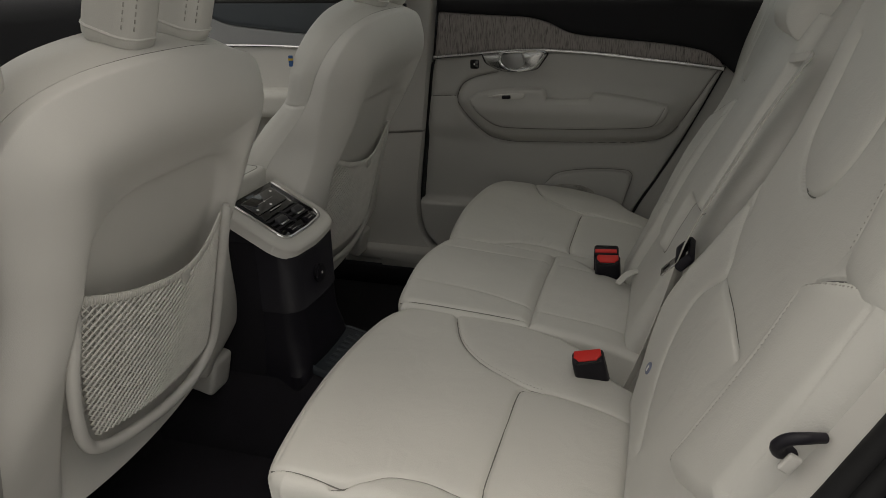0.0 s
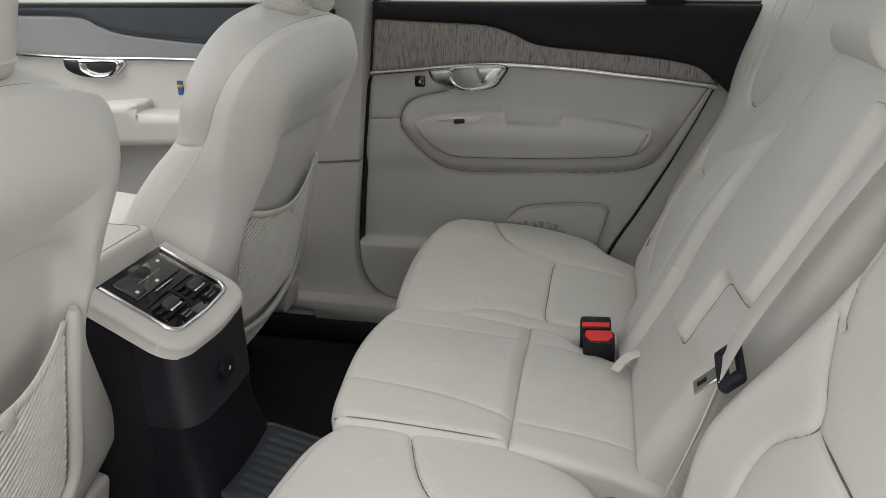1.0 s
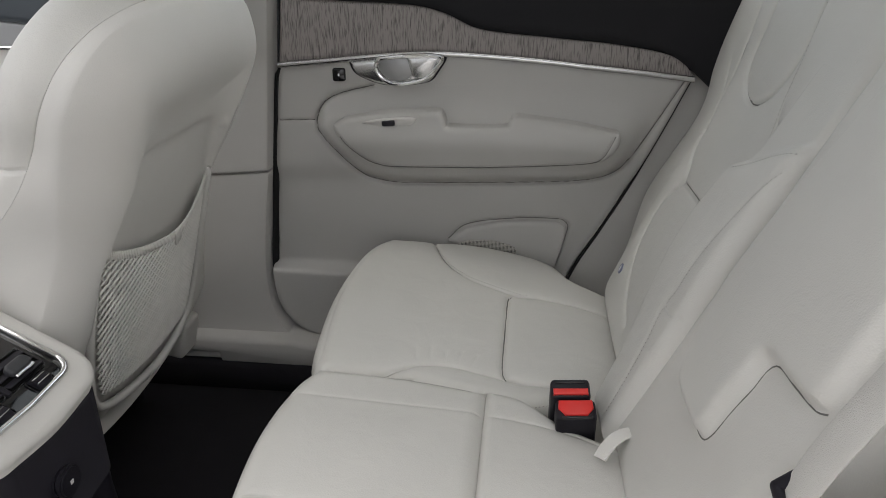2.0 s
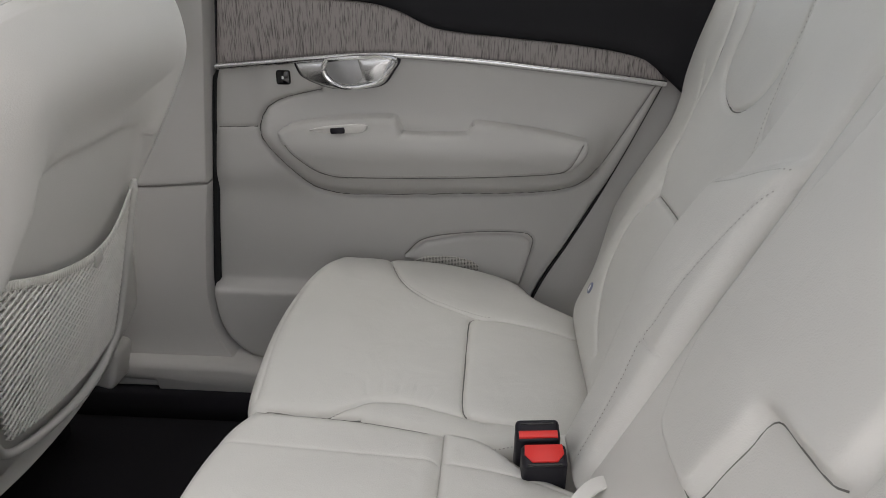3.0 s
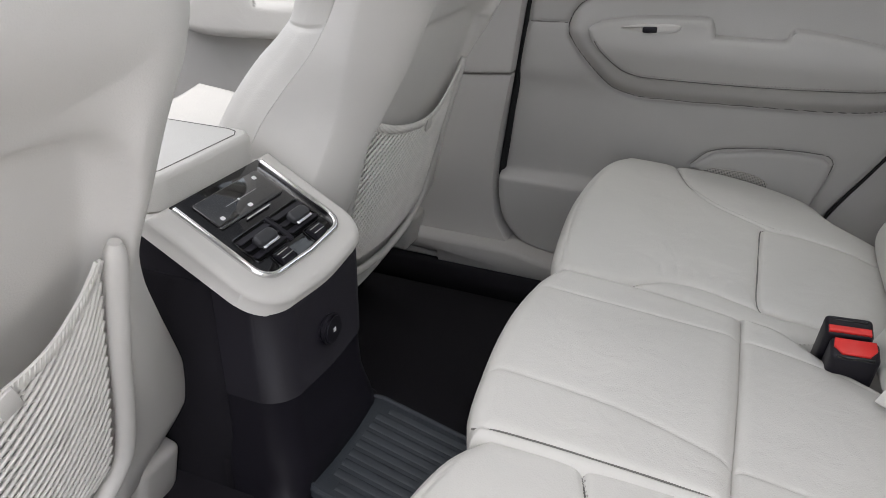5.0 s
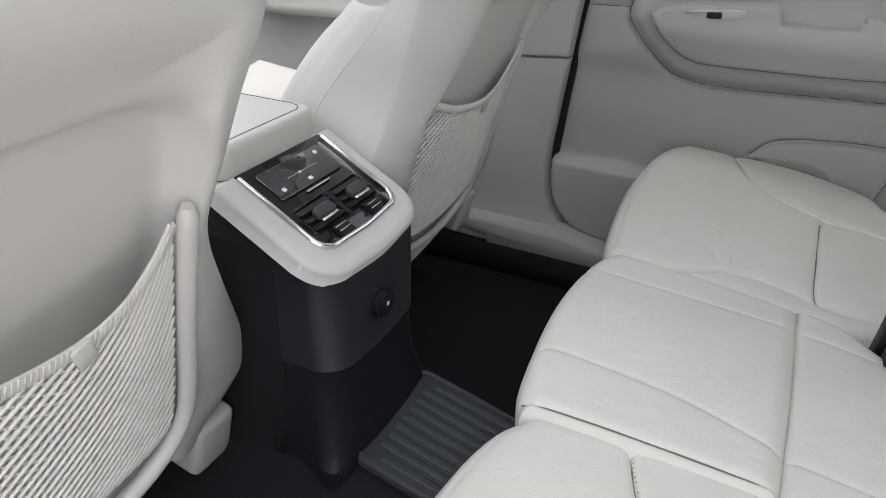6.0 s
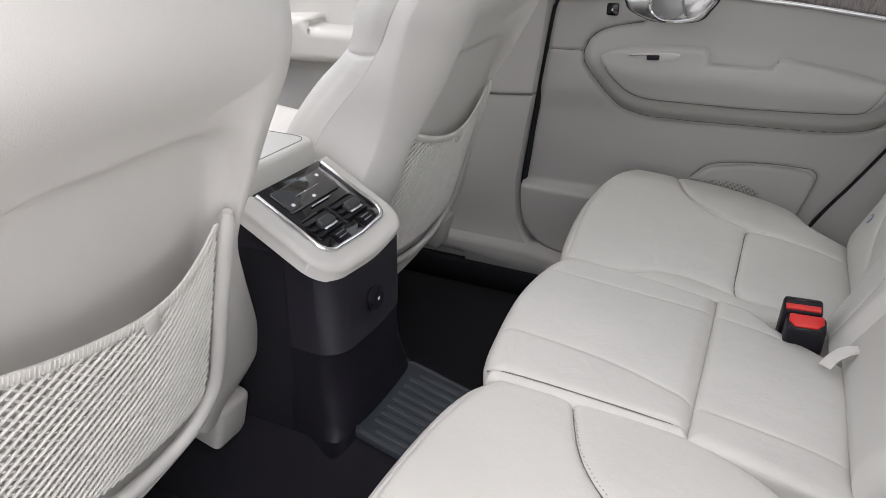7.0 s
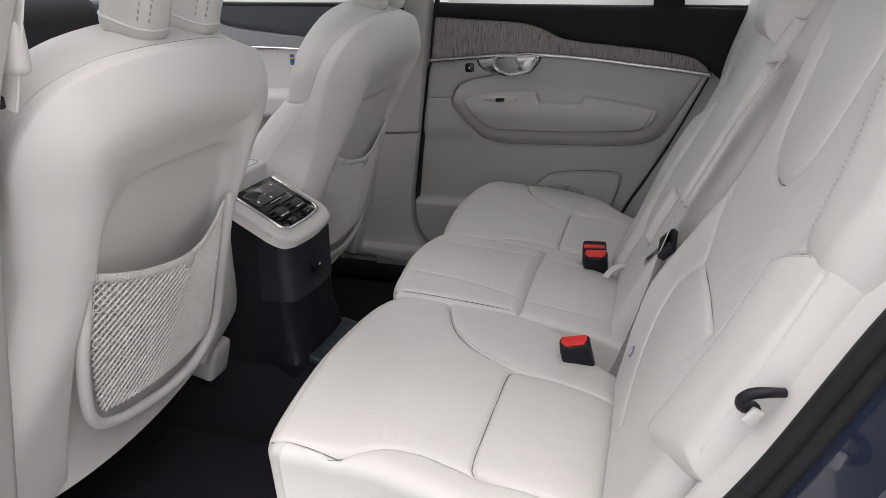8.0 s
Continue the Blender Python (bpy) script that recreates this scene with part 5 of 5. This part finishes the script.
    for y0, w in ((-0.422, 0.060), (-0.314, 0.056)):
        foot = part("headrest_foot", block((0.072, w, 0.18), hm(y0, 0.386, -0.058), 0.022, 6), LEATHER, head, "stitched leather headrest foot")
        x0 = lambda e, k: on_shell(y0 + e, 0.330 + k, -0.0247)
        thread = []
        for k in range(16):
            thread.append(sweep([x0(-w / 2 + 0.011, 0.008 * k), x0(-w / 2 + 0.011, 0.008 * k + 0.0045)], 0.0009, 5, up=(1, 0, 0)))
            thread.append(sweep([on_shell(y0 - w / 2 + 0.0022, 0.330 + 0.008 * k, -0.034), on_shell(y0 - w / 2 + 0.0022, 0.3345 + 0.008 * k, -0.034)], 0.0009, 5, up=(0, 1, 0)))
        part("stitching", join(*thread), THREAD, foot)
        rimline = [on_shell(y, 0.3200, h) for y, h in rounded(w - 0.001, 0.071, 0.022, 6, y0, -0.058)]
        part("piping", sweep(rimline, 0.0022, 6, closed=True), LEATHER, foot)
    # seat cushion and base
    cs = ([(-1.13, -0.655), (-0.66, -0.66)], [(-1.13, -0.175), (-0.66, -0.17)], [(-1.13, -0.655), (-1.15, -0.41), (-1.13, -0.175)], [(-0.66, -0.66), (-0.66, -0.17)])
    pad("cushion", cs, lambda x, y: 0.355 - 0.10 * (x + 0.66) + 0.030 * (np.abs(y - yc) / 0.22) ** 2, on_top, LEATHER, t, "leather seat cushion", nu=70, nv=70, roll=0.04, drop=0.035, deep=0.13, inset=0.02)
    part("base", block((0.36, 0.36, 0.10), pose(-0.96, yc, 0.17), 0.02, 3), CARPET, t, "black seat base")
    part("rail_cover", block((0.060, 0.060, 0.075), pose(-0.690, -0.150 - slim, 0.200, 0, 14, 0), 0.010, 4), PLASTIC, t, "blond cover over the seat rail")
    part("side_cover", block((0.13, 0.028, 0.12), pose(-0.72, -0.655, 0.235, 0, 10, 0), 0.014, 4), PLASTIC, t, "blond side cover")
    for yy in (-0.21, -0.62):
        part("seat_rail", block((0.42, 0.035, 0.05), pose(-0.98, yy, 0.075), 0.006), CARPET, t, "black seat rail")
    flag = part("flag_tag", block((0.008, 0.004, 0.020), pose(-0.604, -0.604, 0.721), 0.0006, 1), BLUE_CLOTH, t, "small blue and yellow cloth tag")
    part("flag_stripe", block((0.0084, 0.0044, 0.004), pose(-0.604, -0.604, 0.724), 0.0003, 1), YELLOW_CLOTH, flag)
    return t


near_front_seat = front_seat(-0.016)
far_front_seat = front_seat(0.034, (-0.030, -0.024), 0.32)
far_front_seat.location.y += 0.735


# ---------------------------------------------------------------- centre console
def console():
    t = thing("centre_console", (-0.62, 0.0, 0.19), "blond and black centre console with rear air vents", "console")
    w, rr = 0.098, 0.042
    turn = [(rr * math.cos(k * math.pi / 16), rr * math.sin(k * math.pi / 16)) for k in range(9)]
    rear = [(-w + rr - c, 0.053 + d) for c, d in turn] + [(0.0, 0.053 + rr + 0.004)] + [(w - rr + c, 0.053 + d) for c, d in turn[::-1]]
    lef, rig = [(-w, -0.056), (-w, 0.0), (-w, 0.053)], [(w, -0.056), (w, 0.0), (w, 0.053)]
    pod = pad("pod", ([(-w, -0.056), (w, -0.056)], rear, lef, rig), flat(0.0), on_pod, PLASTIC, t, "blond plastic rear pod", nu=140, nv=140, roll=0.011, drop=0.007, deep=0.016, inset=0.0, clump=0.1)
    rim = [(-0.0705, -0.052)] + [(-0.0705 + 0.020 * (1 - math.cos(k * math.pi / 16)), 0.046 + 0.020 * math.sin(k * math.pi / 16)) for k in range(9)] + [(0.0, 0.0685)] + [(0.0705 - 0.020 * (1 - math.cos(k * math.pi / 16)), 0.046 + 0.020 * math.sin(k * math.pi / 16)) for k in range(8, -1, -1)] + [(0.0705, -0.052)]
    part("control_face", plate(rim, on_pod, -0.01, 0.0006, 0.0004), GLOSS, t, "gloss black control face")
    part("chrome_rim", sweep([on_pod(y, max(s, -0.047), 0.0012) for y, s in rim], 0.0036, 10), BRIGHT, t, "bright chrome rim")
    scr = part("touch_screen", plate(rounded(0.106, 0.039, 0.004, cx=-0.001, cy=-0.0215), on_pod, 0.001, 0.0030, 0.0012), SCREEN, t, "dark glass touch screen")
    for y, s, a, b in ((0.038, -0.033, 0.0056, 0.0046), (-0.041, -0.012, 0.0056, 0.0046), (0.0, -0.009, 0.0062, 0.0042), (0.0, -0.021, 0.05, 0.0007), (-0.004, -0.021, 0.003, 0.0026)):
        part("icon", plate(rounded(a, b, min(a, b) * 0.3, 2, y, s), on_pod, 0.0028, 0.0033), PALE_PRINT if a < 0.01 else DIM_PRINT, scr)
    part("screen_strip", block((0.040, 0.0022, 0.002), Matrix.Translation(on_pod(0, 0.0025, 0.0022)) @ pose(0, 0, 0, 0, 0, 90), 0.0005, 1), BRIGHT, t, "chrome strip under the screen")
    R = Matrix(((0, 0.873, 0.488, 0), (1, 0, 0, 0), (0, -0.488, 0.873, 0), (0, 0, 0, 1)))
    for c in (-0.032, 0.028):
        # near-black plate as the duct's shade, angled vanes, broad tab with bright lip
        rimv = rounded(0.052, 0.034, 0.003, 3, c, 0.0295)
        vent = part("air_vent", plate(rounded(0.052, 0.034, 0.003, 3, c, 0.0295), on_pod, 0.0004, 0.0009), DUCT_SHADE, t, "air vent with a flat black plate for its dark duct")
        part("vent_frame", sweep([on_pod(y, s, 0.0012) for y, s in rimv], 0.0011, 6, closed=True), GLOSS, vent)
        for k in range(3):
            part("slat", block((0.050, 0.0085, 0.0012), Matrix.Translation(on_pod(c, 0.019 + 0.0105 * k, 0.0022)) @ R @ pose(0, 0, 0, 28, 0, 0), 0.0004, 1), BLACK, vent)
        part("vent_tab", plate(rounded(0.030, 0.0150, 0.0068, 6, c + 0.003, 0.0305), on_pod, 0.0030, 0.0098, 0.0030), GREY_SOFT, vent, "dark grey vent tab")
        part("tab_lip", plate(rounded(0.0270, 0.0042, 0.0020, 4, c + 0.003, 0.0386), on_pod, 0.0030, 0.0078, 0.0016), BRIGHT, vent, "bright metal tab lip")
        wheel = bmesh.new()
        bmesh.ops.create_cone(wheel, cap_ends=True, segments=28, radius1=0.0095, radius2=0.0095, depth=0.021)
        bmesh.ops.bevel(wheel, geom=[e for e in wheel.edges if len(e.link_faces) == 2 and e.calc_face_angle(0) > 1], offset=0.001, segments=2, affect='EDGES')
        wheel.transform(Matrix.Translation(on_pod(c + 0.003, 0.0565, -0.0035)) @ R @ pose(0, 0, 0, 0, 90, 0))
        wh = part("thumbwheel", wheel, BLACK, t, "black thumbwheel")
        for ds, dh in ((-0.0040, 0.0053), (0.0020, 0.0059)):
            part("wheel_stripe", block((0.018, 0.0012, 0.0010), Matrix.Translation(on_pod(c + 0.003, 0.0565 + ds, dh)) @ R, 0.0003, 1), CHROME, wh)
        part("wheel_well", sweep([on_pod(y, s, 0.001) for y, s in rounded(0.028, 0.017, 0.003, 3, c + 0.003, 0.0565)], 0.0009, 6, closed=True), GLOSS, wh)
    part("centre_bar", block((0.006, 0.036, 0.004), Matrix.Translation(on_pod(-0.002, 0.0295, 0.002)) @ R, 0.001, 1), BLACK, t)
    # padded lid ahead of the pod
    c0 = -0.012
    ld = part("armrest_lid", plate(rounded(0.380, 0.166, 0.022, 8, -0.831, c0 + 0.004), on_top, 0.4995, 0.5335, 0.007), LEATHER, t, "padded leather armrest lid")
    line = [(-0.98, -0.069), (-0.672, -0.069), (-0.660, -0.065), (-0.653, -0.054), (-0.653, 0.062), (-0.660, 0.073), (-0.672, 0.077), (-0.98, 0.077)]
    part("seam", sweep([(x, y + c0, 0.5334) for x, y in line], 0.0008, 6), SEAM_SHADE, ld)
    part("collar", block((0.38, 0.178, 0.072), pose(-0.8195, c0 + 0.004, 0.4620, 0, 0, 0), 0.007, 3), PLASTIC, t)
    # black lower body
    def plan(g, x0):
        q, r2, xe = 0.0905 + g, 0.036, -0.513 + g
        arc = [(r2 * math.cos(k * math.pi / 16), r2 * math.sin(k * math.pi / 16)) for k in range(9)]
        m = -0.008
        end = [(xe - r2 + d, m - q + r2 - c) for c, d in arc] + [(xe + 0.003, m)] + [(xe - r2 + d, m + q - r2 + c) for c, d in arc[::-1]]
        return ([(x0, m - q), (xe - r2 - 0.02, m - q), (xe - r2, m - q)], [(x0, m + q), (xe - r2 - 0.02, m + q), (xe - r2, m + q)], [(x0, m - q), (x0, m + q)], end)
    pad("lower_body", plan(0.0, -0.68), lambda x, y: 0.455 - 0.45 * (x + 0.60), on_top, BLACK, t, "black plastic lower body", nu=60, nv=120, roll=0.006, drop=0.004, foot=0.3135, clump=0.05)
    # the foot flares out in a hollow curve on to the tunnel
    bm = bmesh.new()
    rings = []
    for g, z in ((-0.004, 0.3145), (-0.001, 0.3125), (-0.001, 0.29), (0.0, 0.26), (0.002, 0.240), (0.006, 0.222), (0.013, 0.209), (0.024, 0.200), (0.040, 0.194), (0.042, 0.150)):
        left, right, _, end = plan(min(g, 0.003), -0.60)
        line = [left[0], left[1]] + spline(end, 60).tolist() + [right[1], right[0]]
        rear = lambda x: min(1.0, max(0.0, (x + 0.560) / 0.035))
        rings.append([bm.verts.new((x + min(g, 0.006) * rear(x), y + math.copysign(g * 0.5, y) * rear(x), z)) for x, y in line])
    for r0, r1 in zip(rings, rings[1:]):
        for k in range(len(r0) - 1):
            bm.faces.new((r0[k], r0[k + 1], r1[k + 1], r1[k]))
    bm.faces.new(rings[0])
    part("console_foot", bm, BLACK, t, "black plastic foot with a flared base")
    slab("carpet_side", (-0.95, -0.1015, 0.10), (-0.582, 0.0855, 0.445), CARPET, t, 0.008, "black carpeted side")
    # power socket
    for nm, r, x0, x1, mt in (("socket_ring", 0.0150, -0.520, -0.5075, BLACK), ("socket_cap", 0.0165, -0.5075, -0.5005, BLACK)):
        bm = bmesh.new()
        bmesh.ops.create_cone(bm, cap_ends=True, segments=32, radius1=r, radius2=r, depth=x1 - x0)
        bmesh.ops.bevel(bm, geom=[e for e in bm.edges if len(e.link_faces) == 2 and e.calc_face_angle(0) > 1], offset=0.002, segments=2, affect='EDGES')
        bm.transform(Matrix.Translation(((x0 + x1) / 2, -0.019, 0.365)) @ pose(0, 0, 0, 0, 90, 0))
        part(nm, bm, mt, t)
    part("socket_icon", block((0.001, 0.0045, 0.0045), pose(-0.5003, -0.019, 0.365), 0.0002, 1), PALE_PRINT, t)


console()


# ---------------------------------------------------------------- near side: pillar, belt, door opening
def near_side():
    t = thing("near_pillar", (-0.58, -0.65, 0.05), "blond door pillar trim with seat belt", "pillar", kind="structure")
    y = lambda a, b, h: (a, -0.66 + h, b)
    low = [(-0.72, 0.05), (-0.62, 0.05), (-0.594, 0.30), (-0.563, 0.446), (-0.544, 0.545), (-0.51, 0.70), (-0.50, 0.745), (-0.66, 0.745)]
    part("lower_trim", plate(low, y, -0.05, 0.02, 0.012), SHADED_PLASTIC, t)
    up = [(-0.66, 0.75), (-0.492, 0.752), (-0.480, 0.78), (-0.44, 0.90), (-0.38, 1.20), (-0.55, 1.20)]
    part("upper_trim", plate(up, lambda a, b, h: (a, -0.66 + h + 0.2 * max(0, b - 0.8), b), -0.05, 0.018, 0.012), PLASTIC, t)
    part("belt_slot", block((0.026, 0.010, 0.012), pose(-0.506, -0.640, 0.768), 0.002), BLACK, t)
    part("seat_belt", ribbon([(-0.505 + 0.030 * k, -0.634 + 0.004 * k, 0.765 + 0.1 * k) for k in range(5)], [(1, 0, -0.2)], 0.046, 0.0018), WEB, t, "pale seat belt webbing")
    part("belt_slider", block((0.036, 0.018, 0.050), pose(-0.482, -0.630, 0.817), 0.008, 3), PLASTIC, t)

    c = thing("near_door_opening", (0.2, -0.68, 0.05), "rear door opening with cream trim, black seal and dark blue paint", "door opening", kind="structure")
    line = [(-0.06, 0.10), (0.02, 0.23), (0.10, 0.39), (0.138, 0.470), (0.175, 0.542), (0.203, 0.606), (0.221, 0.648), (0.241, 0.690), (0.30, 0.81), (0.36, 1.0), (0.36, 1.2)]
    ln = spline(line, 60)
    def strip(name, off0, off1, y0, y1, mat, label=""):
        bm = bmesh.new()
        rows_ = []
        for i, (a, b) in enumerate(ln):
            tt = ln[min(i + 1, 59)] - ln[max(i - 1, 0)]
            tt = tt / np.linalg.norm(tt)
            nx, nz = tt[1], -tt[0]
            q = lambda o, yy: bm.verts.new((a + nx * o, yy, b + nz * o))
            rows_.append([q(off0, y0), q((off0 * 3 + off1) / 4, y0 - 0.004), q((off0 + off1 * 3) / 4, y1 - 0.004), q(off1, y1), q(off1, y1 + 0.03), q(off0, y1 + 0.03)])
        for r0, r1 in zip(rows_, rows_[1:]):
            for j in range(6):
                k = (j + 1) % 6
                bm.faces.new((r0[j], r1[j], r1[k], r0[k]))
        bm.faces.new(rows_[0][::-1])
        bm.faces.new(rows_[-1])
        return part(name, bm, mat, c, label)
    strip("inner_trim", 0.0, 0.012, -0.642, -0.662, PLASTIC, "cream plastic edge trim")
    part("seal", sweep([(a + 0.013, -0.673, b - 0.007) for a, b in ln], 0.011, 10), RUBBER, c, "black rubber door seal")
    part("seal_lip", sweep([(a + 0.020, -0.687, b - 0.010) for a, b in ln], 0.009, 10), RUBBER, c)
    strip("painted_frame", 0.022, 0.34, -0.694, -0.80, PAINT, "dark blue painted body")
    s = thing("seat_release_strap", (0.175, -0.66, 0.56), "black looped release strap beside the backrest", "strap")
    loop = spline([(0.176, -0.636, 0.562), (0.166, -0.645, 0.567), (0.163, -0.650, 0.575), (0.168, -0.653, 0.583), (0.178, -0.653, 0.586), (0.192, -0.646, 0.584)], 24)
    part("loop", tube([tuple(p) for p in loop], [0.0058 - 0.002 * (k / 23) for k in range(24)], 10), BLACK, s)
    part("pull", block((0.010, 0.005, 0.016), pose(0.172, -0.652, 0.563, 0, 30, 0), 0.0022, 3), WEB, s, "pale cloth pull")
    ns = slab("near_sill", (-0.62, -0.70, 0.0), (0.02, -0.585, 0.11), SHADED_PLASTIC, bevel=0.02)
    tagged(ns, "blond sill trim of the door opening", "sill", kind="structure")


near_side()
